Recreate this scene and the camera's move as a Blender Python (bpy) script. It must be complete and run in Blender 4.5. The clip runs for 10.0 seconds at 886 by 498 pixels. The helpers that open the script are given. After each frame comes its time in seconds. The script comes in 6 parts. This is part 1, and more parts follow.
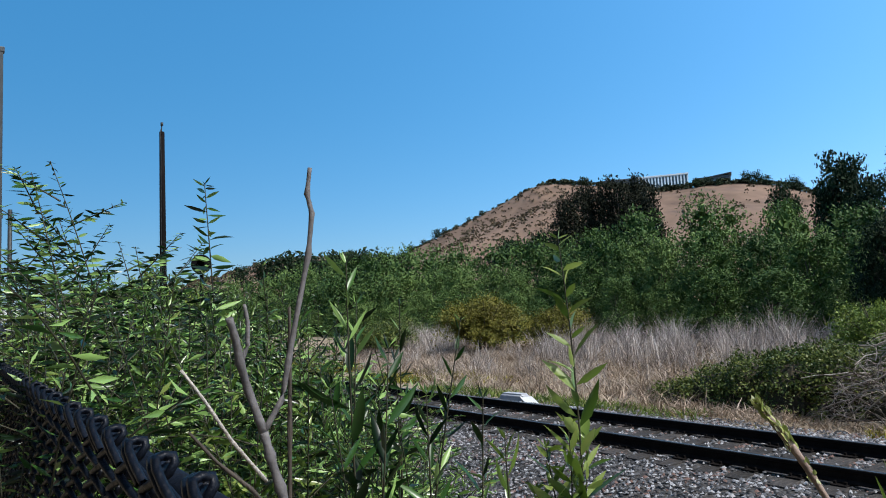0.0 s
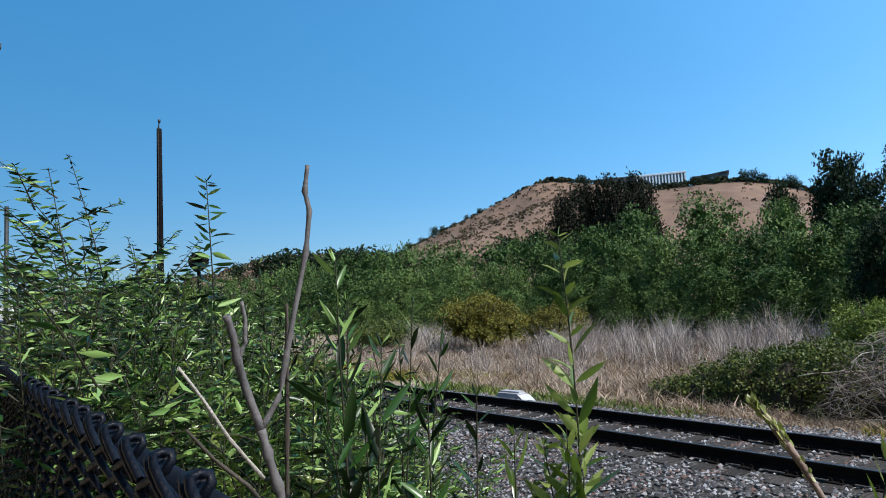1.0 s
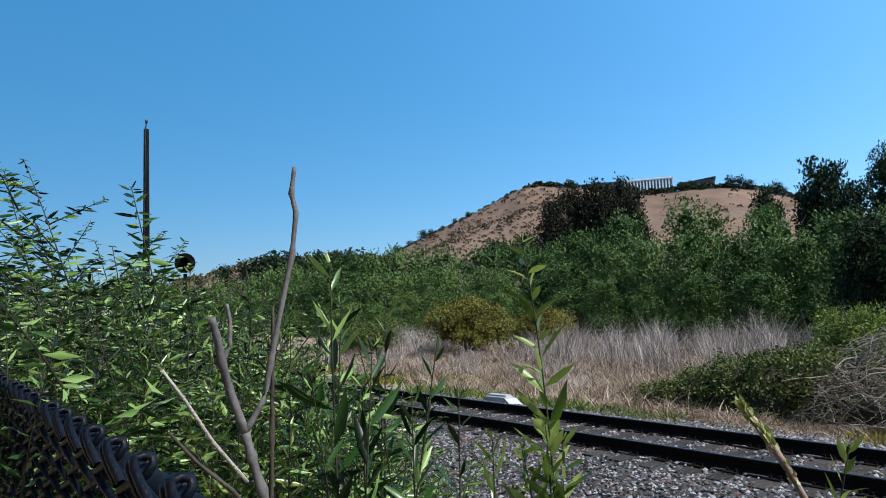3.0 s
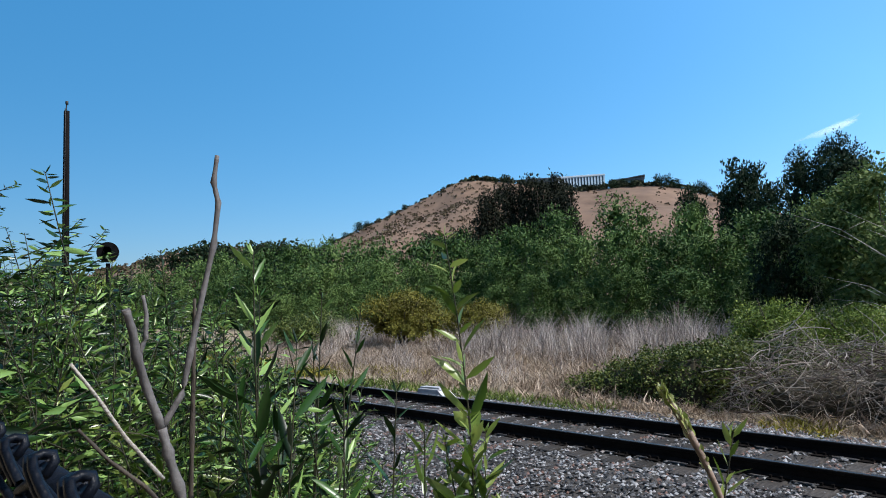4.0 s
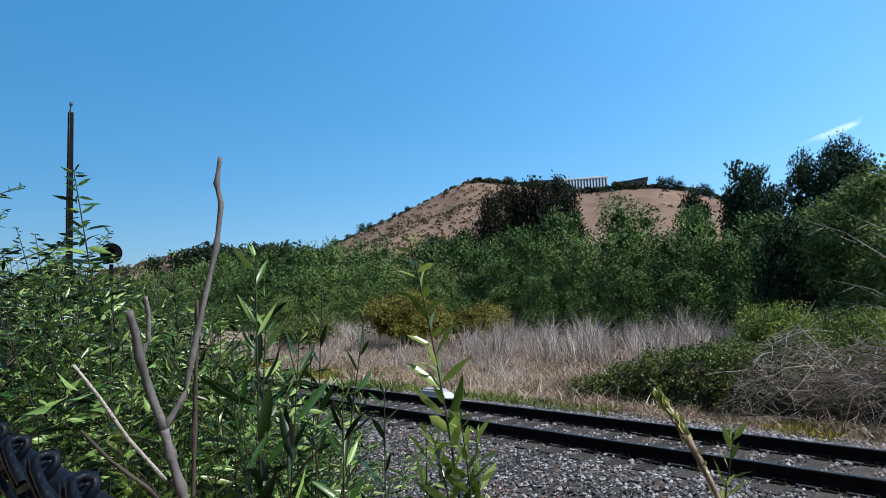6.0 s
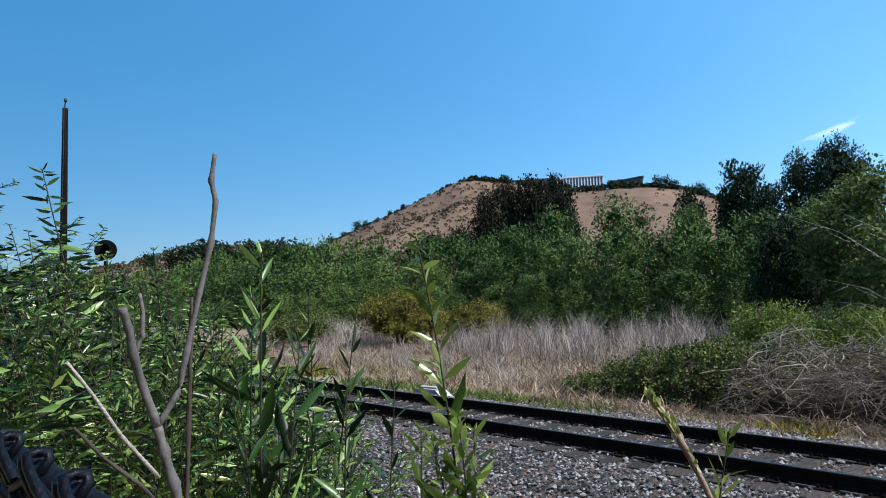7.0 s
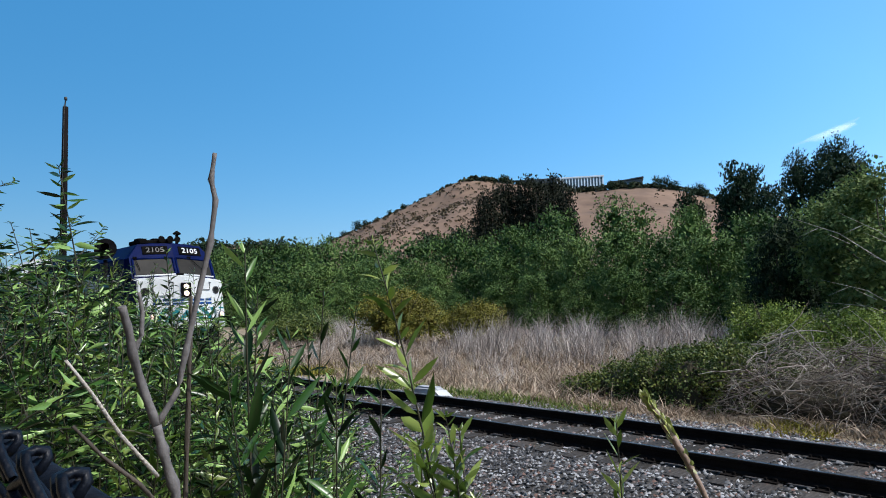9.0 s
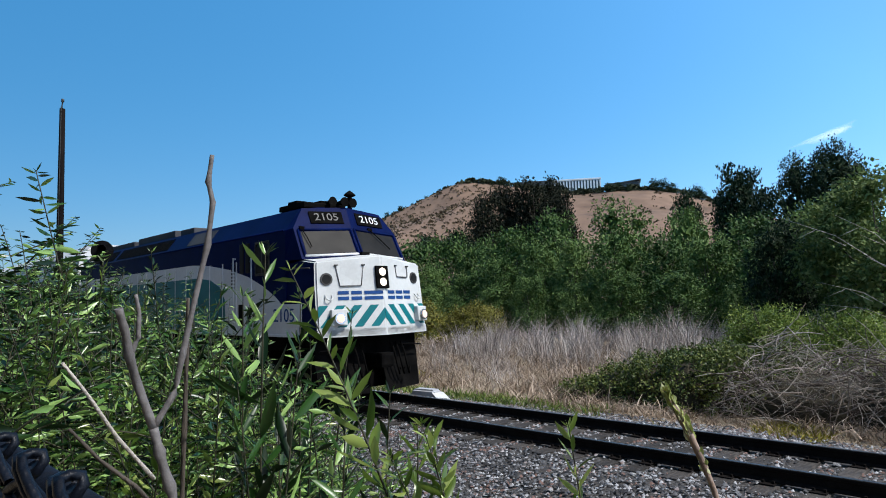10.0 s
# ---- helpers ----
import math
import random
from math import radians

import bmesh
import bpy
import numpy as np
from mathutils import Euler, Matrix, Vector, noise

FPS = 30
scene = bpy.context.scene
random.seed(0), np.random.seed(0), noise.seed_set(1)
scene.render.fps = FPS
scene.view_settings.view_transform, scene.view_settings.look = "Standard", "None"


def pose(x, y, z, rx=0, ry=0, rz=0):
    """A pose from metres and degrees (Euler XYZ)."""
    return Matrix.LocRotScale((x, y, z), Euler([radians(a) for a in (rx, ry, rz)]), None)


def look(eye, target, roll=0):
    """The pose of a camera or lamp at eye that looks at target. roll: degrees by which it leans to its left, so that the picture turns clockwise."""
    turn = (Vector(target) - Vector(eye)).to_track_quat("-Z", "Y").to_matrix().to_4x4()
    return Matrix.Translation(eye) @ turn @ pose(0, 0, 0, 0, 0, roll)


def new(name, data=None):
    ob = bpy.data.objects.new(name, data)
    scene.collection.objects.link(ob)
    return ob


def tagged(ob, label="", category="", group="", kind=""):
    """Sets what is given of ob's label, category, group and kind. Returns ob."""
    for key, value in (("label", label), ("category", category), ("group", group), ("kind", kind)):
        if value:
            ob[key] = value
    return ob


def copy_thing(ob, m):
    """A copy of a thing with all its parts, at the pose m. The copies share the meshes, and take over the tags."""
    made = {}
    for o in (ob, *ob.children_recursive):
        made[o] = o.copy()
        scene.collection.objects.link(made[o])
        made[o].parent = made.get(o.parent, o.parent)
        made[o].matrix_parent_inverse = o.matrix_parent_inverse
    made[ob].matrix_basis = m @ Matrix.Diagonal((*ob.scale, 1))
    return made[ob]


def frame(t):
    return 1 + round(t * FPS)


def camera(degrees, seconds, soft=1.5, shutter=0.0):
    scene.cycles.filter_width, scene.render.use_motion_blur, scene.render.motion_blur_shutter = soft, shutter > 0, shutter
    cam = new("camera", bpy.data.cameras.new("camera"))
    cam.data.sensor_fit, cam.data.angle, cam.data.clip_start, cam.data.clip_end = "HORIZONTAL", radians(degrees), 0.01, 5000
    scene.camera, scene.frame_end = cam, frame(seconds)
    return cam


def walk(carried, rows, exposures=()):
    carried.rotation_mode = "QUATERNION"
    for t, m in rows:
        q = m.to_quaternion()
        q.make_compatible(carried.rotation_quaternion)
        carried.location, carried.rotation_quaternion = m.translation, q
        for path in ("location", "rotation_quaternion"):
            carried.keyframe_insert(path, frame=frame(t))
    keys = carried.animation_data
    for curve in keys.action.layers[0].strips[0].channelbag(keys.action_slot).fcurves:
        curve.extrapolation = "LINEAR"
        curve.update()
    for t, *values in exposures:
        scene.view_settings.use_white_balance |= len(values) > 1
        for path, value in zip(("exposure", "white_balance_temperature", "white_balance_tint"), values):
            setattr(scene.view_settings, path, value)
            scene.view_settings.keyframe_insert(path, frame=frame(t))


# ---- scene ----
# The track runs along x at y = 9.17, top of rail z = 0; the train heads towards +x.
from collections import defaultdict

EYE = (0.0, 0.0, 2.064)
HEADING = 53.474
TURNS = [  # seconds, pitch about x, roll about y, yaw
    (0.0, 95.24, 2.90, 0.32, 0.000), (0.5, 95.10, 2.92, 0.01, 0.000), (1.0, 95.03, 2.81, 0.11, 0.000),
    (1.5, 94.77, 2.74, 0.54, 0.000), (2.0, 94.80, 2.87, 0.82, 0.000), (2.5, 95.15, 2.69, 0.65, 0.000),
    (3.0, 95.27, 2.48, -0.93, 0.003), (3.2, 95.05, 2.35, -3.10, 0.008), (3.5, 94.70, 2.20, -5.50, 0.016),
    (3.9, 94.45, 2.18, -6.45, 0.020), (4.5, 94.36, 2.15, -6.45, 0.020),
    (5.0, 94.61, 2.24, -5.87, 0.020), (5.5, 94.63, 2.13, -6.04, 0.020), (7.0, 94.41, 1.85, -6.63, 0.022),
    (7.5, 94.40, 1.75, -6.79, 0.022), (8.0, 94.49, 1.71, -6.70, 0.022), (8.5, 94.40, 1.65, -6.74, 0.022),
    (9.0, 94.40, 1.63, -6.67, 0.022), (9.5, 94.50, 1.62, -7.02, 0.022), (10.0, 94.58, 1.63, -6.89, 0.022)]
cam = camera(67.2, 10.0, soft=1.0)
c, s = math.cos(radians(HEADING - 6)), math.sin(radians(HEADING - 6))
walk(cam, [(t, pose(EYE[0] + side * c, EYE[1] + side * s, EYE[2], rx, ry, HEADING + rz)) for t, rx, ry, rz, side in TURNS])

# ---- light: clear sky, high sun ahead of the train, a little beyond the track ----
SUN_TO = Vector((0.74, 0.30, 1.02)).normalized()
world = bpy.data.worlds.new("sky")
scene.world = world
world.use_nodes = True
wn, wl = world.node_tree.nodes, world.node_tree.links
sky = wn.new("ShaderNodeTexSky")
sky.sky_type, sky.sun_disc = "NISHITA", False
sky.sun_elevation = math.asin(SUN_TO.z)
sky.sun_rotation = math.atan2(SUN_TO.x, SUN_TO.y)
sky.air_density, sky.dust_density, sky.ozone_density = 0.6, 1.5, 3.0
tone = wn.new("ShaderNodeHueSaturation")
tone.inputs["Hue"].default_value, tone.inputs["Saturation"].default_value = 0.49, 1.6
flat = wn.new("ShaderNodeGamma")
flat.inputs["Gamma"].default_value = 0.7
wl.new(sky.outputs[0], flat.inputs["Color"])
wl.new(flat.outputs[0], tone.inputs["Color"])
wl.new(tone.outputs[0], wn["Background"].inputs["Color"])
# the haze glows towards the sun
heading_to = wn.new("ShaderNodeTexCoord")
near_sun = wn.new("ShaderNodeVectorMath")
near_sun.operation = "DOT_PRODUCT"
near_sun.inputs[1].default_value = SUN_TO
haze = wn.new("ShaderNodeMath")
haze.operation = "MULTIPLY_ADD"
haze.inputs[1].default_value, haze.inputs[2].default_value = 0.35, 0.388
wl.new(heading_to.outputs["Generated"], near_sun.inputs[0])
most = wn.new("ShaderNodeMath")
most.operation = "MINIMUM"
most.inputs[1].default_value = 0.3
wl.new(near_sun.outputs["Value"], most.inputs[0])
wl.new(most.outputs[0], haze.inputs[0])
# and the sky deepens towards the zenith
height = wn.new("ShaderNodeSeparateXYZ")
wl.new(heading_to.outputs["Generated"], height.inputs[0])
deep = wn.new("ShaderNodeMapRange")
deep.interpolation_type = "SMOOTHSTEP"
for i, val in enumerate((0.40, 0.85, 1.0, 0.28)):
    deep.inputs[i + 1].default_value = val
wl.new(height.outputs["Z"], deep.inputs["Value"])
level = wn.new("ShaderNodeMath")
level.operation = "MULTIPLY"
wl.new(haze.outputs[0], level.inputs[0])
wl.new(deep.outputs["Result"], level.inputs[1])
wl.new(level.outputs[0], wn["Background"].inputs["Strength"])
sun = new("sun", bpy.data.lights.new("sun", "SUN"))
sun.data.energy, sun.data.angle, sun.data.color = 4.8, radians(0.55), (1.0, 0.98, 0.95)
sun.matrix_world = look(SUN_TO * 50, (0, 0, 0))
scene.view_settings.exposure = 0.0


# ---- materials ----
def material(name, rough=0.6, metal=0.0, ramp=((0.3, (0.2, 0.2, 0.2)), (0.7, (0.3, 0.3, 0.3))), scale=3.0, detail=6.0,
             fine=0.0, fine_scale=60.0, bump=0.0, bump_scale=40.0, per="", spread=0.0, through_light=0.0, spec=0.5, coords="Object",
             stretch=(1, 1, 1), whole=0.0):
    """A noise-coloured surface; whole: how far it varies by object; per: 'piece' varies by object, 'island' by loose part; through_light: light let through a leaf."""
    m = bpy.data.materials.new(name)
    m.use_nodes = True
    n, l = m.node_tree.nodes, m.node_tree.links
    b = n["Principled BSDF"]
    b.inputs["Roughness"].default_value, b.inputs["Metallic"].default_value = rough, metal
    b.inputs["Specular IOR Level"].default_value = spec
    tc = n.new("ShaderNodeTexCoord")
    mp = n.new("ShaderNodeMapping")
    mp.inputs["Scale"].default_value = stretch
    l.new(tc.outputs[coords], mp.inputs[0])
    nz = n.new("ShaderNodeTexNoise")
    nz.inputs["Scale"].default_value, nz.inputs["Detail"].default_value = scale, detail
    l.new(mp.outputs[0], nz.inputs["Vector"])
    cr = n.new("ShaderNodeValToRGB")
    els = cr.color_ramp.elements
    while len(els) < len(ramp):
        els.new(0.5)
    for e, (p, col) in zip(els, ramp):
        e.position, e.color = p, (*col, 1)
    value = nz.outputs["Fac"]
    if fine:
        nf = n.new("ShaderNodeTexNoise")
        nf.inputs["Scale"].default_value, nf.inputs["Detail"].default_value = fine_scale, 4.0
        l.new(mp.outputs[0], nf.inputs["Vector"])
        mx = n.new("ShaderNodeMix")
        mx.inputs[0].default_value = fine
        l.new(value, mx.inputs[2]), l.new(nf.outputs["Fac"], mx.inputs[3])
        value = mx.outputs[0]
    if per:
        src = n.new("ShaderNodeObjectInfo") if per == "piece" else n.new("ShaderNodeNewGeometry")
        rnd = src.outputs["Random"] if per == "piece" else src.outputs["Random Per Island"]
        ma = n.new("ShaderNodeMath")
        ma.operation = "MULTIPLY_ADD"
        ma.inputs[1].default_value, ma.inputs[2].default_value = spread, -spread / 2
        l.new(rnd, ma.inputs[0])
        ad = n.new("ShaderNodeMath")
        l.new(value, ad.inputs[0]), l.new(ma.outputs[0], ad.inputs[1])
        value = ad.outputs[0]
    if whole:
        oi = n.new("ShaderNodeObjectInfo")
        mb = n.new("ShaderNodeMath")
        mb.operation = "MULTIPLY_ADD"
        mb.inputs[1].default_value, mb.inputs[2].default_value = whole, -whole / 2
        l.new(oi.outputs["Random"], mb.inputs[0])
        ac = n.new("ShaderNodeMath")
        l.new(value, ac.inputs[0]), l.new(mb.outputs[0], ac.inputs[1])
        value = ac.outputs[0]
    l.new(value, cr.inputs[0])
    l.new(cr.outputs[0], b.inputs["Base Color"])
    if bump:
        nb = n.new("ShaderNodeTexNoise")
        nb.inputs["Scale"].default_value, nb.inputs["Detail"].default_value = bump_scale, 5.0
        l.new(mp.outputs[0], nb.inputs["Vector"])
        bp = n.new("ShaderNodeBump")
        bp.inputs["Strength"].default_value, bp.inputs["Distance"].default_value = bump, 0.02
        l.new(nb.outputs["Fac"], bp.inputs["Height"]), l.new(bp.outputs[0], b.inputs["Normal"])
    if through_light:
        tr = n.new("ShaderNodeBsdfTranslucent")
        l.new(cr.outputs[0], tr.inputs["Color"])
        ms = n.new("ShaderNodeMixShader")
        ms.inputs[0].default_value = through_light
        l.new(b.outputs[0], ms.inputs[1]), l.new(tr.outputs[0], ms.inputs[2])
        l.new(ms.outputs[0], n["Material Output"].inputs["Surface"])
    return m


def leafy(name, dark, mid, light, rough=0.5, spread=0.7, through_light=0.2, scale=0.8, spec=0.25, whole=0.0):
    return material(name, rough, ramp=((0.22, dark), (0.5, mid), (0.8, light)), scale=scale, detail=3, per="island", spread=spread,
                    through_light=through_light, spec=spec, whole=whole)


M_SOIL = material("dry_soil", 0.95, ramp=((0.3, (0.13, 0.10, 0.065)), (0.5, (0.24, 0.19, 0.125)), (0.72, (0.34, 0.275, 0.18))), scale=0.35, fine=0.45, fine_scale=9, bump=0.6, bump_scale=14)
M_GRAVEL_BED = material("gravel_bed", 0.95, ramp=((0.35, (0.018, 0.017, 0.017)), (0.65, (0.085, 0.08, 0.076))), scale=22, bump=1.0, bump_scale=28)
M_STONE = material("crushed_rock", 0.85, ramp=((0.18, (0.022, 0.023, 0.026)), (0.5, (0.118, 0.121, 0.130)), (0.72, (0.40, 0.41, 0.43)), (0.80, (0.15, 0.09, 0.075))), scale=1.2, per="island", spread=0.75, bump=0.3, bump_scale=60)
M_RAIL = material("rusty_rail", 0.85, 0.0, spec=0.08, ramp=((0.35, (0.007, 0.006, 0.006)), (0.7, (0.022, 0.018, 0.016))), scale=6, fine=0.5, bump=0.3)
M_RAILTOP = material("polished_rail_head", 0.45, 1.0, ramp=((0.3, (0.09, 0.085, 0.08)), (0.7, (0.17, 0.165, 0.16))), scale=8)
M_TIE = material("weathered_tie_wood", 0.9, ramp=((0.3, (0.014, 0.012, 0.010)), (0.55, (0.038, 0.033, 0.030)), (0.8, (0.085, 0.075, 0.068))), scale=5, per="piece", spread=0.35, bump=0.6, bump_scale=22, stretch=(6, 1, 1))
M_STEEL = material("dark_steel", 0.6, 0.5, ramp=((0.3, (0.03, 0.03, 0.03)), (0.7, (0.075, 0.07, 0.065))), scale=9)
M_WILLOW = leafy("willow_leaf", (0.005, 0.018, 0.005), (0.036, 0.105, 0.018), (0.23, 0.37, 0.10), rough=0.32, spec=0.42, spread=1.0, through_light=0.16)
M_WILLOW_FRESH = leafy("young_willow_leaf", (0.060, 0.115, 0.014), (0.13, 0.20, 0.03), (0.32, 0.40, 0.10), rough=0.28, spec=0.8, through_light=0.35)
M_HEDGE = leafy("thicket_leaf", (0.036, 0.074, 0.021), (0.080, 0.140, 0.036), (0.145, 0.215, 0.062), rough=0.55, through_light=0.10, spec=0.15, spread=0.36, whole=0.4)
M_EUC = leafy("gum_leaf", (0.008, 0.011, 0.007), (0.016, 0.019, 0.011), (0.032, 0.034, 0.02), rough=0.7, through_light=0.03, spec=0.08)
M_PINE = leafy("dark_tree_leaf", (0.008, 0.018, 0.008), (0.016, 0.032, 0.014), (0.034, 0.056, 0.022), rough=0.65, through_light=0.04, spec=0.12, spread=0.5)
M_RUST = leafy("yellowing_shrub_leaf", (0.080, 0.070, 0.014), (0.165, 0.155, 0.024), (0.25, 0.235, 0.04), rough=0.6, spread=0.4, through_light=0.15)
M_LIME = leafy("lime_green_leaf", (0.075, 0.125, 0.020), (0.15, 0.215, 0.035), (0.25, 0.31, 0.06), rough=0.5)
M_HEDGE_PALE = leafy("pale_willow_leaf", (0.050, 0.086, 0.024), (0.115, 0.170, 0.048), (0.21, 0.26, 0.09), rough=0.6, spread=0.45, spec=0.15, through_light=0.2)
M_VINE = leafy("vine_leaf", (0.036, 0.062, 0.014), (0.080, 0.115, 0.024), (0.17, 0.19, 0.045), rough=0.5, spread=0.6, spec=0.25, through_light=0.1)
M_STRAW = material("dry_straw", 0.85, ramp=((0.2, (0.16, 0.115, 0.078)), (0.5, (0.31, 0.235, 0.17)), (0.78, (0.50, 0.41, 0.32))), scale=0.5, per="island", spread=0.5, through_light=0.2)
M_STALK = material("bleached_stalk", 0.85, ramp=((0.2, (0.11, 0.088, 0.073)), (0.5, (0.34, 0.285, 0.25)), (0.78, (0.66, 0.60, 0.54))), scale=0.5, per="island", spread=0.5, through_light=0.1)
M_DEADWOOD = material("dead_branch", 0.9, ramp=((0.25, (0.060, 0.044, 0.034)), (0.5, (0.19, 0.150, 0.122)), (0.78, (0.50, 0.44, 0.38))), scale=0.7, per="island", spread=0.7)
M_WEED = leafy("yellow_weed", (0.13, 0.125, 0.022), (0.22, 0.20, 0.03), (0.34, 0.28, 0.045), rough=0.7)
M_GRASS = leafy("low_green_grass", (0.06, 0.10, 0.02), (0.115, 0.165, 0.03), (0.2, 0.24, 0.06), rough=0.7)
M_BARK = material("bark", 0.9, ramp=((0.3, (0.03, 0.024, 0.018)), (0.7, (0.10, 0.08, 0.062))), scale=6, bump=0.7, stretch=(1, 1, 0.25))
M_TWIG = material("grey_brown_twig", 0.7, ramp=((0.3, (0.075, 0.068, 0.066)), (0.55, (0.135, 0.124, 0.120)), (0.8, (0.22, 0.207, 0.202))), scale=18, fine=0.4, fine_scale=120, bump=0.15, bump_scale=90)
M_TWIG_PALE = material("bleached_twig", 0.75, ramp=((0.3, (0.30, 0.26, 0.22)), (0.7, (0.52, 0.48, 0.42))), scale=20, bump=0.4, bump_scale=150)
M_BUD = leafy("pale_bud_scale", (0.24, 0.29, 0.07), (0.42, 0.46, 0.17), (0.66, 0.66, 0.44), rough=0.55)
M_BUDSTEM = material("pinkish_shoot_bark", 0.6, ramp=((0.3, (0.17, 0.115, 0.085)), (0.7, (0.30, 0.215, 0.165))), scale=30, bump=0.2, bump_scale=120)
M_STEM = material("green_brown_stem", 0.6, ramp=((0.3, (0.014, 0.016, 0.008)), (0.7, (0.045, 0.042, 0.018))), scale=25)
M_VINYL = material("black_vinyl_wire", 0.45, ramp=((0.3, (0.002, 0.003, 0.006)), (0.7, (0.006, 0.009, 0.016))), scale=14, bump=0.2, bump_scale=90, spec=0.22)
# ---- building helpers ----
TOP_TAGS = {}


def finish(bm, name, mat, smooth=False):
    me = bpy.data.meshes.new(name)
    bm.to_mesh(me)
    bm.free()
    for m in mat if isinstance(mat, (list, tuple)) else (mat,):
        me.materials.append(m)
    if smooth:
        me.polygons.foreach_set("use_smooth", [True] * len(me.polygons))
    return me


def part(name, bm, mat, parent=None, label="", smooth=False):
    """Links a bmesh, or a mesh, as one object, under a thing or part where one is given."""
    me = bm if isinstance(bm, bpy.types.Mesh) else finish(bm, name, mat, smooth)
    ob = new(name, me)
    if parent is not None:
        ob.parent = parent
    if label:
        tagged(ob, label)
    return ob


def thing(name, label, category, m=None, group="", kind=""):
    ob = new(name)
    ob.empty_display_size = 0.1
    if m is not None:
        ob.matrix_basis = m
    return tagged(ob, label, category, group, kind)


def raw(name, verts, faces, mat, smooth=False):
    me = bpy.data.meshes.new(name)
    verts = np.asarray(verts, dtype=np.float32)
    faces = np.asarray(faces, dtype=np.int32)
    me.vertices.add(len(verts))
    me.vertices.foreach_set("co", verts.ravel())
    k = faces.shape[1]
    me.loops.add(faces.size)
    me.loops.foreach_set("vertex_index", faces.ravel())
    me.polygons.add(len(faces))
    me.polygons.foreach_set("loop_start", np.arange(0, faces.size, k, dtype=np.int32))
    if smooth:
        me.polygons.foreach_set("use_smooth", np.ones(len(faces), dtype=bool))
    me.update(calc_edges=True)
    me.materials.append(mat)
    return me


def join_raw(pieces):
    vs, fs, n = [], [], 0
    for v, f in pieces:
        vs.append(v), fs.append(np.asarray(f) + n)
        n += len(v)
    return np.concatenate(vs), np.concatenate(fs)


def box(bm, x0, x1, y0, y1, z0, z1, bevel=0.0, mi=0):
    vs = [bm.verts.new(p) for p in ((x0, y0, z0), (x1, y0, z0), (x1, y1, z0), (x0, y1, z0), (x0, y0, z1), (x1, y0, z1), (x1, y1, z1), (x0, y1, z1))]
    fs = [bm.faces.new([vs[i] for i in q]) for q in ((3, 2, 1, 0), (4, 5, 6, 7), (0, 1, 5, 4), (1, 2, 6, 5), (2, 3, 7, 6), (3, 0, 4, 7))]
    for f in fs:
        f.material_index = mi
    if bevel:
        es = list({e for f in fs for e in f.edges})
        bmesh.ops.bevel(bm, geom=es, offset=bevel, segments=2, affect="EDGES", profile=0.6)
    return vs


def tube(bm, pts, radii, sides=8, caps=True, mi=0):
    """A tapered tube through the points."""
    pts = [Vector(p) for p in pts]
    rings = []
    up = Vector((0.13, 0.31, 0.94))
    for i, p in enumerate(pts):
        d = (pts[min(i + 1, len(pts) - 1)] - pts[max(i - 1, 0)]).normalized()
        a = d.cross(up)
        a = a.normalized() if a.length > 1e-4 else d.cross(Vector((1, 0, 0))).normalized()
        b = d.cross(a)
        r = radii[i] if hasattr(radii, "__len__") else radii
        rings.append([bm.verts.new(p + (a * math.cos(2 * math.pi * k / sides) + b * math.sin(2 * math.pi * k / sides)) * r) for k in range(sides)])
    for r0, r1 in zip(rings, rings[1:]):
        for k in range(sides):
            f = bm.faces.new((r0[k], r0[(k + 1) % sides], r1[(k + 1) % sides], r1[k]))
            f.material_index, f.smooth = mi, True
    if caps:
        bm.faces.new(rings[0][::-1]).material_index = mi
        bm.faces.new(rings[-1]).material_index = mi


def extrude_x(bm, outline, x0, x1, mi=0):
    """A prism along x from an outline of (y, z)."""
    a = [bm.verts.new((x0, y, z)) for y, z in outline]
    b = [bm.verts.new((x1, y, z)) for y, z in outline]
    n = len(outline)
    fs = [bm.faces.new((a[i], a[(i + 1) % n], b[(i + 1) % n], b[i])) for i in range(n)]
    fs += [bm.faces.new(a[::-1]), bm.faces.new(b)]
    for f in fs:
        f.material_index = mi
    bmesh.ops.recalc_face_normals(bm, faces=fs)
    return fs


def leaves(base, along, facing, length, width, bend=0.15):
    """Folded, pointed leaves of four triangles: arrays of base points, directions, face normals, lengths, widths."""
    along = along / np.linalg.norm(along, axis=1, keepdims=True)
    side = np.cross(along, facing)
    side /= np.linalg.norm(side, axis=1, keepdims=True) + 1e-9
    nor = np.cross(side, along)
    L, W = length[:, None], width[:, None]
    p0 = base
    p1 = base + along * L * 0.45 + side * W * 0.5 + nor * W * 0.18
    p2 = base + along * L * 0.45 - side * W * 0.5 + nor * W * 0.18
    p3 = base + along * L - nor * L * bend
    pm = base + along * L * 0.5 - nor * L * bend * 0.3
    v = np.stack((p0, p1, p3, p2, pm), axis=1).reshape(-1, 3)
    k = np.arange(len(base))[:, None] * 5
    f = np.concatenate([k + np.array(t) for t in ((0, 1, 4), (1, 2, 4), (2, 3, 4), (3, 0, 4))], axis=0)
    return v, f


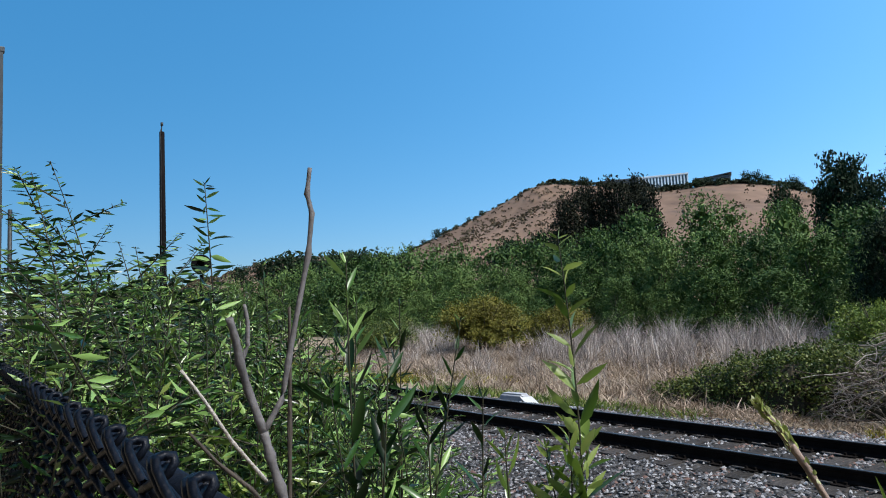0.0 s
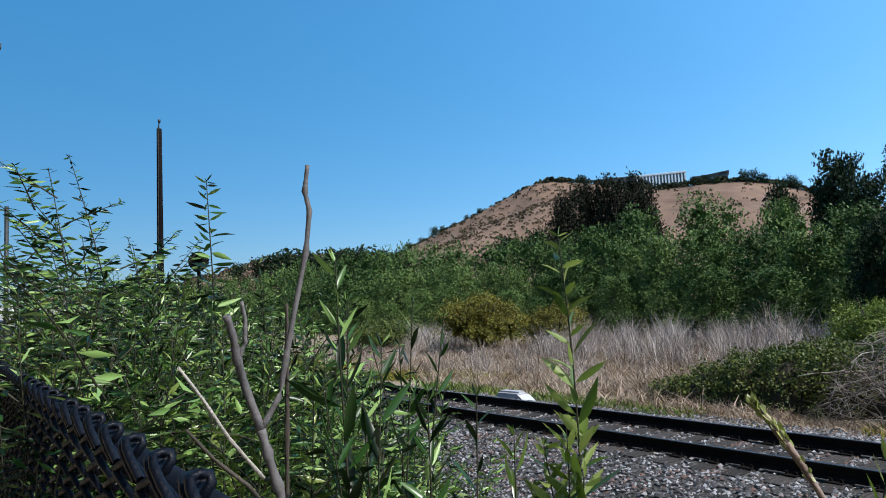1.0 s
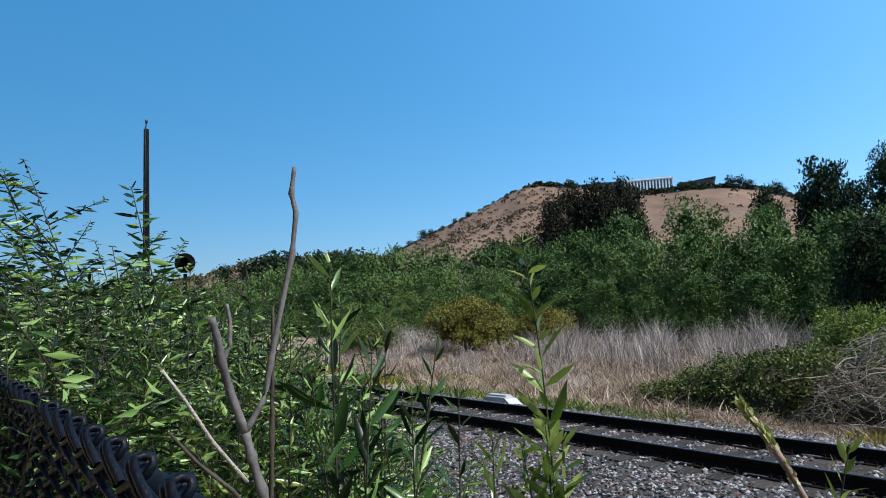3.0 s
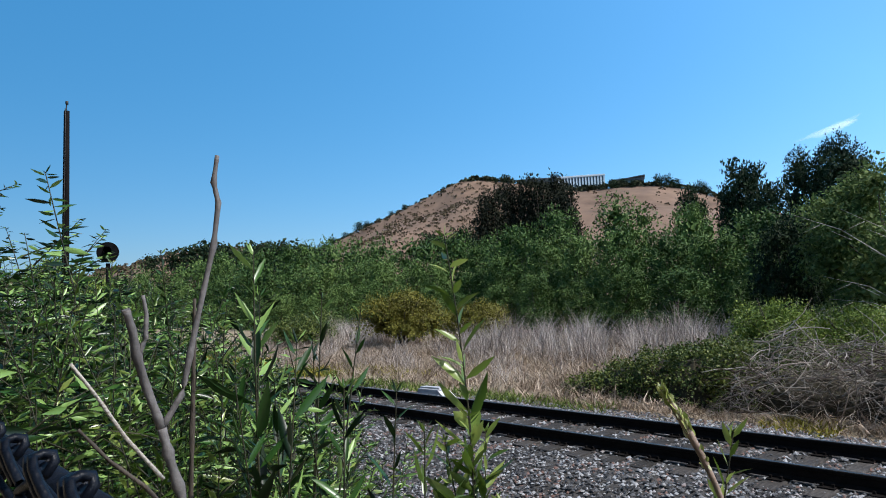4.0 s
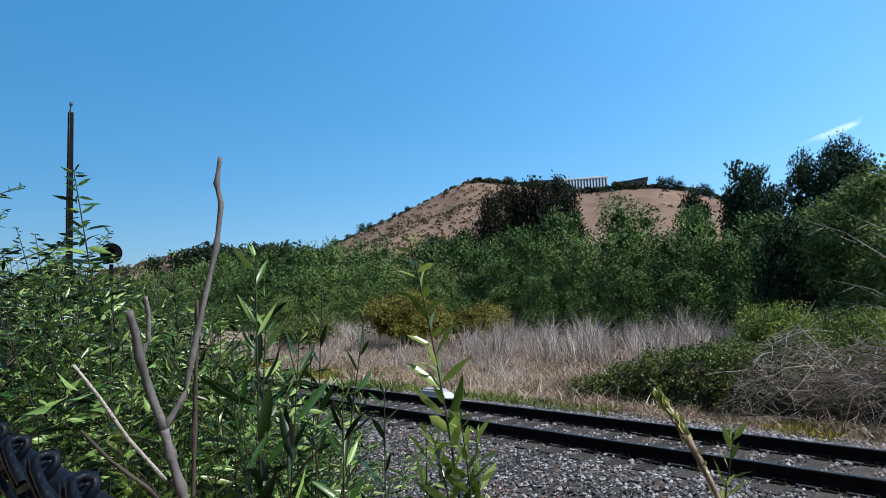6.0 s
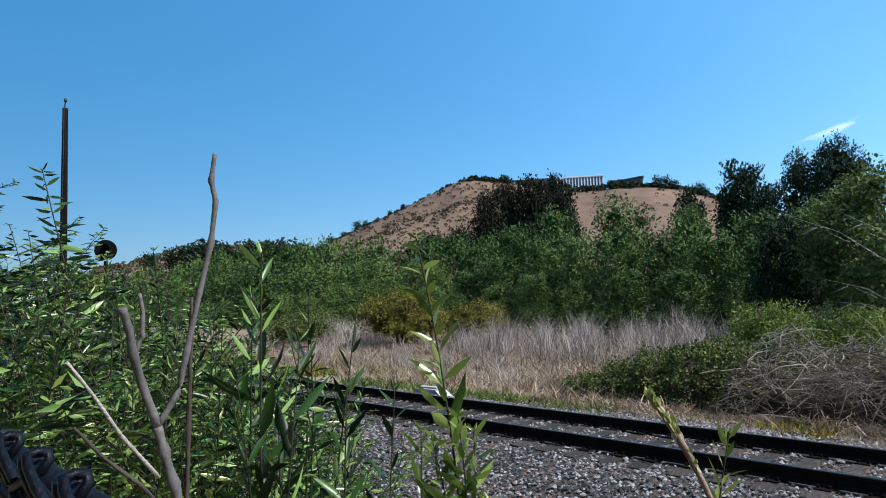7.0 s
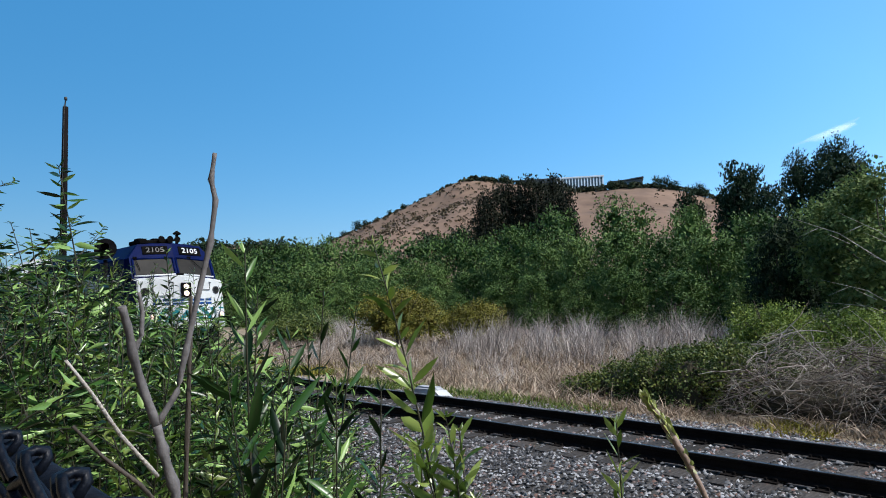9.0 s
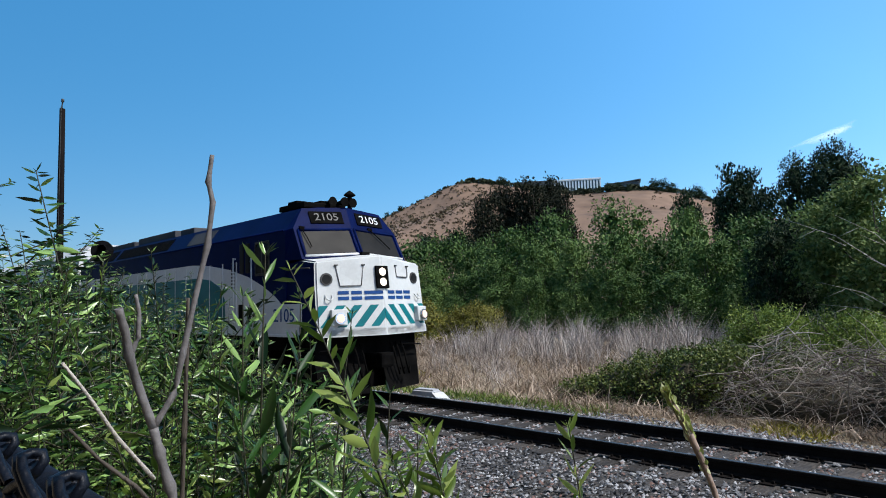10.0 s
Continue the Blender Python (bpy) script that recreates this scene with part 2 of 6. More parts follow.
def cards(base, along, facing, length, width):
    """Plain pointed leaves of two triangles, for foliage far off."""
    along = along / np.linalg.norm(along, axis=1, keepdims=True)
    side = np.cross(along, facing)
    side /= np.linalg.norm(side, axis=1, keepdims=True) + 1e-9
    L, W = length[:, None], width[:, None]
    p1 = base + along * L * 0.5 + side * W * 0.5
    p2 = base + along * L * 0.5 - side * W * 0.5
    v = np.stack((base, p1, base + along * L, p2), axis=1).reshape(-1, 3)
    k = np.arange(len(base))[:, None] * 4
    return v, np.concatenate((k + np.array((0, 1, 2)), k + np.array((0, 2, 3))), axis=0)


def unit(rng, n):
    v = rng.normal(size=(n, 3))
    return v / np.linalg.norm(v, axis=1, keepdims=True)


def crown(rng, lobes, leaf_count, leaf_len, leaf_wid, droop=0.1, inner=0.55, core=0, shell=0.6):
    """Leaves in small sprays over a few uneven lobes (centre, radii)."""
    w = np.array([r[0] * r[1] * 0.5 + r[0] * r[2] + r[1] * r[2] for _, r in lobes])
    out = []
    for (c, r), q in zip(lobes, w / w.sum()):
        n_spray = max(6, int(leaf_count * q / 16))
        d = unit(rng, n_spray)
        d[:, 2] = np.where(d[:, 2] < -0.35, -d[:, 2], d[:, 2])
        depth = inner + (1 - inner) * rng.random(n_spray) ** 0.45
        bump = 1 + 0.16 * np.sin(d[:, 0] * 7 + c[0]) * np.cos(d[:, 1] * 6 + c[1]) + 0.07 * np.clip(rng.normal(size=n_spray), -2, 1.2)
        sc = np.array(c) + d * np.array(r) * (depth * bump)[:, None]
        n = 16
        b = np.repeat(sc, n, axis=0) + np.clip(rng.normal(size=(n_spray * n, 3)), -1.6, 1.6) * leaf_len * 1.25
        along = np.repeat(d, n, axis=0) * 0.55 + unit(rng, n_spray * n) + np.array((0, 0, 0.15 - droop))
        face = np.repeat(d, n, axis=0) * shell + unit(rng, n_spray * n) * (1.25 - 0.7 * shell) + np.array((0, 0, 0.5))
        s = rng.uniform(0.65, 1.35, size=n_spray * n)
        out.append(cards(b, along, face, leaf_len * s, leaf_wid * s))
        # oversized cards hidden inside each lobe, added to block light
        if core:
            m = int(core)
            d = unit(rng, m)
            size = rng.uniform(0.4, 0.75, m) * min(r)
            out.append(cards(np.array(c) + d * np.array(r) * 0.30 - d * size[:, None] * 0.4, unit(rng, m), d + unit(rng, m) * 0.5, size, size * 0.7))
    return join_raw(out)


def stalks(rng, base, height, lean, width, segs=2):
    """Thin standing blades: base points, heights, lean vectors."""
    n = len(base)
    ang = rng.random(n) * math.pi
    side = np.stack((np.cos(ang), np.sin(ang), np.zeros(n)), axis=1) * (width[:, None] if hasattr(width, "__len__") else width) * 0.5
    mid = base + lean * 0.35 + np.array((0, 0, 1)) * height[:, None] * 0.55
    tip = base + lean + np.array((0, 0, 1)) * height[:, None]
    v = np.stack((base - side, base + side, mid - side * 0.8, mid + side * 0.8, tip), axis=1).reshape(-1, 3)
    k = np.arange(n)[:, None] * 5
    return v, np.concatenate([k + np.array(t) for t in ((0, 1, 3), (0, 3, 2), (2, 3, 4))], axis=0)


def smooth_step(a, b, x):
    t = np.clip((x - a) / (b - a), 0, 1)
    return t * t * (3 - 2 * t)


def ground_z(x, y):
    """Height of the ground: a rise at the fence, a dip, the track bed, then nearly level land."""
    x, y = np.asarray(x, dtype=float), np.asarray(y, dtype=float)
    near = 0.28 - 0.78 * smooth_step(0.6, 4.6, y)
    bed = np.interp(y, (5.8, 7.3, 7.75, 10.6, 11.0, 11.9), (-0.50, -0.26, -0.215, -0.215, -0.26, -0.42))
    far = -0.42 + 0.35 * smooth_step(14, 24, y)
    z = np.where(y < 5.8, near, np.where(y < 11.9, bed, far))
    wob = 0.03 * np.sin(x * 1.7 + y * 0.6) * np.sin(y * 1.3 - x * 0.4)
    return z + wob * (np.abs(y - 9.17) > 2.4)


def tube_raw(pts, r0, r1, sides=5):
    """A tapered tube as plain arrays, with its rings carried along the curve."""
    pts = np.array(pts)
    n = len(pts)
    d = np.gradient(pts, axis=0)
    d /= np.linalg.norm(d, axis=1, keepdims=True) + 1e-9
    a = np.zeros_like(d)
    ref = np.array((0.31, 0.93, 0.17))
    for i in range(n):
        ref = ref - d[i] * ref.dot(d[i])
        ref = ref / (np.linalg.norm(ref) + 1e-9)
        a[i] = ref
    b = np.cross(d, a)
    r = np.linspace(r0, r1, n)[:, None]
    v = np.stack([pts + (a * math.cos(2 * math.pi * k / sides) + b * math.sin(2 * math.pi * k / sides)) * r for k in range(sides)], axis=1).reshape(-1, 3)
    i, k = np.meshgrid(np.arange(n - 1) * sides, np.arange(sides), indexing="ij")
    p, q = (i + k).ravel(), (i + (k + 1) % sides).ravel()
    return v, np.concatenate((np.stack((p, q, q + sides), axis=1), np.stack((p, q + sides, p + sides), axis=1)))


# ---- ground, track and distance ----
def build_ground():
    xs = np.concatenate((-np.geomspace(2600, 62, 14), np.arange(-60, 14.1, 0.5), np.geomspace(16, 2600, 12)))
    ys = np.concatenate((-np.geomspace(2600, 6, 12), np.arange(-5, 30.1, 0.25), np.geomspace(32, 2600, 16)))
    X, Y = np.meshgrid(xs, ys, indexing="ij")
    Z = ground_z(X, Y)
    Z = np.where(Y < 0.3, 0.28, Z)
    v = np.stack((X, Y, Z), axis=-1).reshape(-1, 3)
    i, j = np.meshgrid(np.arange(len(xs) - 1), np.arange(len(ys) - 1), indexing="ij")
    a = (i * len(ys) + j).ravel()
    f = np.stack((a, a + len(ys), a + len(ys) + 1, a + 1), axis=1)
    me = raw("ground", v, f, M_SOIL, smooth=True)
    me.materials.append(M_GRAVEL_BED)
    cy = Y[:-1, :-1].ravel() + 0.12
    cx = X[:-1, :-1].ravel()
    me.polygons.foreach_set("material_index", ((cy > 3.6 + 0.5 * np.sin(cx * 0.7)) & (cy < 11.9)).astype(np.int32))
    tagged(new("ground", me), "dry brown soil with a gravel track bed", "ground", kind="structure")


TRACK_Y = 9.17
RAIL = [(-0.07, -0.17), (0.07, -0.17), (0.07, -0.158), (0.012, -0.135), (0.012, -0.05), (0.036, -0.038), (0.036, -0.008), (0.028, 0.0), (-0.028, 0.0), (-0.036, -0.008),
        (-0.036, -0.038), (-0.012, -0.05), (-0.012, -0.135), (-0.07, -0.158)]


def build_track():
    track = thing("railway_track", "single railway track of rusty rails on weathered wooden ties", "railway track", kind="structure")
    for off in (-0.7525, 0.7525):
        bm = bmesh.new()
        fs = extrude_x(bm, [(y + TRACK_Y + off, z) for y, z in RAIL], -420, 60)
        for f in fs:
            c = f.calc_center_median()
            f.material_index = 1 if c.z > -0.003 else 0
        part("rail", bm, [M_RAIL, M_RAILTOP], track)
    rng = np.random.default_rng(3)
    bm = bmesh.new()
    box(bm, -0.115, 0.115, -1.3, 1.3, -0.36, -0.185, bevel=0.012)
    tie = finish(bm, "tie", M_TIE)
    bm = bmesh.new()
    box(bm, -0.09, 0.09, -0.17, 0.17, -0.186, -0.172, bevel=0.003)
    for sx in (-0.06, 0.06):
        for sy in (-0.1, 0.1):
            box(bm, sx - 0.014, sx + 0.014, sy - 0.014, sy + 0.014, -0.176, -0.14)
    plate = finish(bm, "tie_plate", M_RAIL)
    for k in range(136):
        x = -62 + k * 0.52 + rng.normal() * 0.02
        t = part("tie", tie, None, track)
        t.matrix_basis = pose(x, TRACK_Y + rng.normal() * 0.025, rng.normal() * 0.006 - 0.004, 0, 0, rng.normal() * 0.9)
        if k > 60:
            for off in (-0.7525, 0.7525):
                p = part("tie_plate", plate, None, track)
                p.matrix_basis = pose(x, TRACK_Y + off, 0)


def build_ballast():
    rng = np.random.default_rng(5)
    n = 98000
    # thickest where the camera passes nearest
    x = np.where(rng.random(n) < 0.72, rng.uniform(-13, 1.5, n), rng.uniform(-34, 3, n))
    y = rng.uniform(3.7, 12.45, n)
    keep = ~((np.abs(y - TRACK_Y) < 1.25) & (rng.random(n) < 0.35)) & (np.abs(np.abs(y - TRACK_Y) - 0.7525) > 0.1)
    keep &= (y > 4.6) | (rng.random(n) < (y - 3.6))
    x, y = x[keep], y[keep]
    n = len(x)
    between = np.abs(y - TRACK_Y) < 1.35
    z = ground_z(x, y) + np.where(between, rng.uniform(-0.03, 0.035, n), rng.uniform(-0.02, 0.04, n))
    on_tie = between & (np.abs(((x + 62) / 0.52 + 0.5) % 1 - 0.5) < 0.24)
    sc = rng.uniform(0.014, 0.032, n) * np.where(on_tie, 0.6, 1)
    z = np.where(on_tie & (rng.random(n) < 0.75), z - 0.06, z)
    octa = np.array(((1, 0, 0), (0, 1, 0), (-1, 0, 0), (0, -1, 0), (0, 0, 1), (0, 0, -1)), dtype=float)
    v = octa[None] * sc[:, None, None] * rng.uniform(0.6, 1.35, size=(n, 6, 1)) * np.array((1.2, 1, 0.8))
    v += rng.normal(size=(n, 6, 3)) * sc[:, None, None] * 0.22
    a = rng.random(n) * 6.3
    ca, sa = np.cos(a)[:, None], np.sin(a)[:, None]
    v = np.stack((v[..., 0] * ca - v[..., 1] * sa, v[..., 0] * sa + v[..., 1] * ca, v[..., 2]), axis=-1)
    v += np.stack((x, y, z), axis=1)[:, None]
    k = np.arange(n)[:, None] * 6
    f = np.concatenate([k + np.array(t) for t in ((0, 1, 4), (1, 2, 4), (2, 3, 4), (3, 0, 4))])
    tagged(new("ballast", raw("ballast", v.reshape(-1, 3), f, M_STONE)), "grey and reddish crushed rock heaped along the track", "gravel", kind="stuff")


def polar(az, d, z=0.0):
    """A place by its bearing (degrees from +y towards -x) and distance."""
    return (-d * math.sin(radians(az)), d * math.cos(radians(az)), z)


M_HILL = material("dry_hillside_grass", 0.95, ramp=((0.30, (0.055, 0.042, 0.03)), (0.42, (0.145, 0.092, 0.062)), (0.58, (0.215, 0.137, 0.092)), (0.78, (0.29, 0.19, 0.125))), scale=0.022, detail=9, fine=0.42, fine_scale=0.16, bump=0.5, bump_scale=0.4)
M_SCRUB = leafy("hillside_scrub", (0.045, 0.038, 0.022), (0.082, 0.062, 0.036), (0.13, 0.095, 0.055), rough=0.8, through_light=0.0)


def ridge(points, az):
    return np.interp(az, [p[0] for p in points][::-1], [p[1] for p in points][::-1])


def build_hill(name, label, crest, d0, d1, mat, seed):
    """A hill whose skyline follows a few (bearing, elevation) pairs, rising from d0 to its crest at d1."""
    azs = np.arange(crest[-1][0], crest[0][0] + 0.01, 0.5)
    rows = 26
    v = np.zeros((len(azs), rows + 6, 3))
    noise.seed_set(seed)
    for i, az in enumerate(azs):
        top = 2.06 + d1 * math.tan(radians(float(ridge(crest, az))))
        for j in range(rows + 6):
            t = j / (rows - 1)
            d = d0 + (d1 - d0) * t
            if t <= 1:
                z = top * (t ** 1.15) * (0.82 + 0.18 * t)
            else:
                z = top * max(0.0, 1 - ((t - 1) * 6) ** 2 * 0.15)
            x, y, _ = polar(az, d)
            z += noise.fractal(Vector((x, y, 0)) * 0.018, 1.0, 2.0, 4) * 5.0 * min(1, (1 - abs(1 - t)) * 1.4) * (0.15 if abs(t - 1) < 0.06 else 1)
            v[i, j] = (x, y, z - 0.8)
    w = rows + 6
    i, j = np.meshgrid(np.arange(len(azs) - 1), np.arange(w - 1), indexing="ij")
    a = (i * w + j).ravel()
    ob = new(name, raw(name, v.reshape(-1, 3), np.stack((a, a + 1, a + w + 1, a + w), axis=1), mat, smooth=True))
    return tagged(ob, label, "hill", kind="structure"), v


HILL_CREST = [(60, 3.2), (57.5, 4.7), (55.9, 5.5), (53, 6.8), (50, 8.1), (47.5, 9.2), (46, 9.9), (45, 10.2), (43.5, 10.2), (41.5, 10.0), (38.5, 9.4), (35, 8.85), (32, 9.0), (29, 8.9), (26.4, 8.4), (24, 7.5), (22.3, 6.7), (17, 5.0), (8, 4.0), (0, 2.5)]
FAR_CREST = [(84, 2.5), (79, 2.6), (75, 3.0), (72, 3.7), (69.5, 4.5), (67, 5.0), (63, 5.1), (60, 4.9), (56, 4.7), (50, 4.2)]
def build_sky_screen():
    """An unseen plain wall, added well behind the fence to hold back sky light."""
    bm = bmesh.new()
    box(bm, -70, 45, -7.4, -7.0, -0.5, 11.5, 0.02)
    tagged(part("sky_screen", bm, M_SKY_SCREEN), "unseen plain dark screen added well behind the fence to block sky light", "wall", kind="structure")


# dark, so the added screen returns little light
M_SKY_SCREEN = material("dark_screen", 0.9, ramp=((0.3, (0.018, 0.019, 0.018)), (0.7, (0.035, 0.036, 0.034))), scale=0.6, fine=0.4, bump=0.3)
build_sky_screen()
build_ground()
build_track()
build_ballast()
hill, HILL_V = build_hill("hill_brown", "steep brown grassy hill dotted with dark scrub", HILL_CREST, 130, 330, M_HILL, 7)
far_hill, FAR_V = build_hill("hill_far", "low distant ridge covered in dark scrub", FAR_CREST, 300, 620, M_HILL, 9)


def build_scrub(name, V, lo, hi, count, seed, size, label):
    rng = np.random.default_rng(seed)
    n0, n1 = V.shape[0], V.shape[1]
    out = []
    for _ in range(count):
        i, j = int(rng.integers(2, n0 - 2)), int(rng.integers(lo, hi))
        if name == "hill_scrub" and 20 < i * 0.5 < 36.5 and rng.random() < 0.85:
            continue
        p = V[i, j] + (V[i + 1, j + 1] - V[i, j]) * rng.random()
        r = size * rng.uniform(0.35, 1.5) * rng.uniform(0.5, 1.2)
        m = 9
        d = unit(rng, m)
        d[:, 2] = np.abs(d[:, 2])
        out.append(cards(p + d * r * np.array((1, 1, 0.7)) * 0.5, unit(rng, m) + d, d + unit(rng, m) * 0.4, np.full(m, r * 0.7), np.full(m, r * 0.6)))
    v, f = join_raw(out)
    tagged(new(name, raw(name, v, f, M_SCRUB)), label, "scrub", kind="stuff")


build_scrub("hill_scrub", HILL_V, 6, 25, 5200, 21, 1.25, "dark low scrub dotted over the brown hill")
build_scrub("ridge_scrub", FAR_V, 8, 26, 2200, 22, 3.4, "dark brush covering the distant ridge")


def build_crest_brush():
    """A dark hem of brush along the back of the hill's crest."""
    rng = np.random.default_rng(23)
    out = []
    for _ in range(620):
        az = rng.uniform(21.5, 57)
        left = az > 45
        if left and math.sin(az * 2.3) + math.sin(az * 5.1) < -0.5:
            continue
        r = rng.uniform(0.5, 1.5) if left else rng.uniform(0.9, 2.3)
        x, y, _ = polar(az, rng.uniform(329, 334))
        z = 2.06 + 330 * math.tan(radians(float(ridge(HILL_CREST, az)))) - 0.9 + (0 if left else rng.uniform(0, 1.8 if 30 < az < 44 else 0.6))
        d = unit(rng, 14)
        d[:, 2] = np.abs(d[:, 2])
        out.append(cards(np.array((x, y, z)) + d * r * np.array((1.3, 1.3, 0.7)) * 0.6, unit(rng, 14) + d, d + unit(rng, 14) * 0.4, np.full(14, r * 0.7), np.full(14, r * 0.6)))
    tagged(new("crest_brush", raw("crest_brush", *join_raw(out), M_CREST)), "dark green brush along the hill's crest", "scrub", kind="stuff")


M_CREST = leafy("crest_brush_leaf", (0.014, 0.022, 0.010), (0.028, 0.038, 0.018), (0.055, 0.06, 0.028), rough=0.8, through_light=0.0)
build_crest_brush()
# ---- the train ----
M_WHITE = material("white_train_paint", 0.45, ramp=((0.25, (0.44, 0.45, 0.44)), (0.6, (0.57, 0.585, 0.57)), (0.85, (0.62, 0.635, 0.62))), scale=1.6, fine=0.3, fine_scale=18, spec=0.3)
M_SILVER = material("pale_grey_train_paint", 0.5, ramp=((0.25, (0.54, 0.55, 0.55)), (0.6, (0.66, 0.67, 0.67)), (0.85, (0.71, 0.72, 0.72))), scale=1.2, fine=0.35, fine_scale=14)
M_BLUE = material("dark_blue_train_paint", 0.5, ramp=((0.25, (0.001, 0.004, 0.030)), (0.6, (0.002, 0.008, 0.058)), (0.85, (0.005, 0.015, 0.080))), scale=1.4, fine=0.3, fine_scale=20, spec=0.03)
M_TEAL = material("teal_train_paint", 0.38, ramp=((0.25, (0.0, 0.10, 0.115)), (0.6, (0.003, 0.15, 0.165)), (0.85, (0.008, 0.18, 0.195))), scale=1.5, spec=0.25)
M_LETTER_BLUE = material("blue_lettering", 0.5, ramp=((0.3, (0.005, 0.042, 0.16)), (0.7, (0.009, 0.06, 0.21))), scale=4, spec=0.2)
M_ROOF = material("sooty_roof", 0.75, ramp=((0.3, (0.018, 0.019, 0.022)), (0.6, (0.045, 0.046, 0.05)), (0.8, (0.09, 0.088, 0.085))), scale=1.2, fine=0.4)
M_UNDER = material("grimy_underframe", 0.9, 0.0, ramp=((0.3, (0.0015, 0.0015, 0.0015)), (0.7, (0.007, 0.0065, 0.006))), scale=3, bump=0.4, spec=0.04)
M_DIM_GREY = material("dim_grey", 0.6, 0.2, ramp=((0.3, (0.045, 0.045, 0.045)), (0.7, (0.13, 0.125, 0.12))), scale=4, fine=0.5)
M_CABGLASS = material("dusty_cab_glass", 0.5, ramp=((0.3, (0.006, 0.006, 0.006)), (0.7, (0.018, 0.017, 0.015))), scale=2, spec=0.12)
M_NUMBER = material("white_number", 0.5, ramp=((0.3, (0.72, 0.74, 0.74)), (0.7, (0.82, 0.83, 0.83))), scale=5)
M_CHROME = material("lamp_metal", 0.25, 0.9, ramp=((0.3, (0.5, 0.5, 0.5)), (0.7, (0.7, 0.7, 0.7))), scale=5)


def glow(name, col, strength):
    m = bpy.data.materials.new(name)
    m.use_nodes = True
    b = m.node_tree.nodes["Principled BSDF"]
    b.inputs["Base Color"].default_value = (*col, 1)
    b.inputs["Emission Color"].default_value = (*col, 1)
    b.inputs["Emission Strength"].default_value = strength
    return m


M_HEADLIGHT = glow("lit_headlight", (1.0, 0.84, 0.66), 1.1)
M_DITCH = glow("lit_ditch_light", (1.0, 0.66, 0.52), 0.16)


def prism(bm, pts, thick, mi=0):
    """A thin slab: a polygon in space, thickened along its normal."""
    vs = [bm.verts.new(p) for p in pts]
    f = bm.faces.new(vs)
    f.material_index = mi
    f.normal_update()
    ext = bmesh.ops.extrude_face_region(bm, geom=[f])
    for e in ext["geom"]:
        if isinstance(e, bmesh.types.BMVert):
            e.co += f.normal * thick
        elif isinstance(e, bmesh.types.BMFace):
            e.material_index = mi


def disc(bm, centre, normal, radius, depth, sides=20, mi=0, rim=0.0):
    c, n = Vector(centre), Vector(normal).normalized()
    tube(bm, [c, c + n * depth], [radius, radius], sides, mi=mi)


def letters(text, size, mat, name, parent, m, label="", depth=0.004, width=1.0, bold=0.0, span=0.0):
    cu = bpy.data.curves.new(name, "FONT")
    cu.body, cu.size, cu.extrude, cu.align_x, cu.align_y, cu.offset = text, size, depth, "CENTER", "CENTER", bold
    cu.resolution_u = 3
    tmp = bpy.data.objects.new(name, cu)
    scene.collection.objects.link(tmp)
    me = bpy.data.meshes.new_from_object(tmp.evaluated_get(bpy.context.evaluated_depsgraph_get()))
    bpy.data.objects.remove(tmp)
    if span:
        xs = [v.co.x for v in me.vertices]
        width = span / (max(xs) - min(xs))
    me.materials.clear()
    me.materials.append(mat)
    ob = new(name, me)
    ob.parent = parent
    ob.matrix_basis = m @ Matrix.Diagonal((width, 1, 1, 1))
    if label:
        tagged(ob, label)
    return ob


# Nose face: ridge at y = 0 stands 0.40 m ahead of the sides; the foot stands 0.2 m ahead of the brow.
def nose_x(y, z):
    return -0.04 - 0.40 * abs(y) / 1.5 - 0.17 * (z - 1.6) / 1.4


def nose_pt(y, z, out=0.0):
    return Vector((nose_x(y, z) + out, y, z))


def nose_frame(y, z, out=0.006):
    """A pose on the nose: x along the face to its left, y up it, z out of it."""
    s = -1 if y < 0 else 1
    u = (nose_pt(s * 1.0, z) - nose_pt(s * 0.5, z)) * s
    u.normalize()
    w = (nose_pt(y, z + 0.3) - nose_pt(y, z)).normalized()
    n = u.cross(w).normalized()
    m = Matrix((u, w, n)).transposed().to_4x4()
    m.translation = nose_pt(y, z) + n * out
    return m


def nose_quad(bm, ys, zs, out=0.005):
    """A flat decal slab on one half of the nose; ys and zs are its corners in order."""
    prism(bm, [nose_pt(y, z, out) for y, z in zip(ys, zs)], 0.004)


W = 1.52


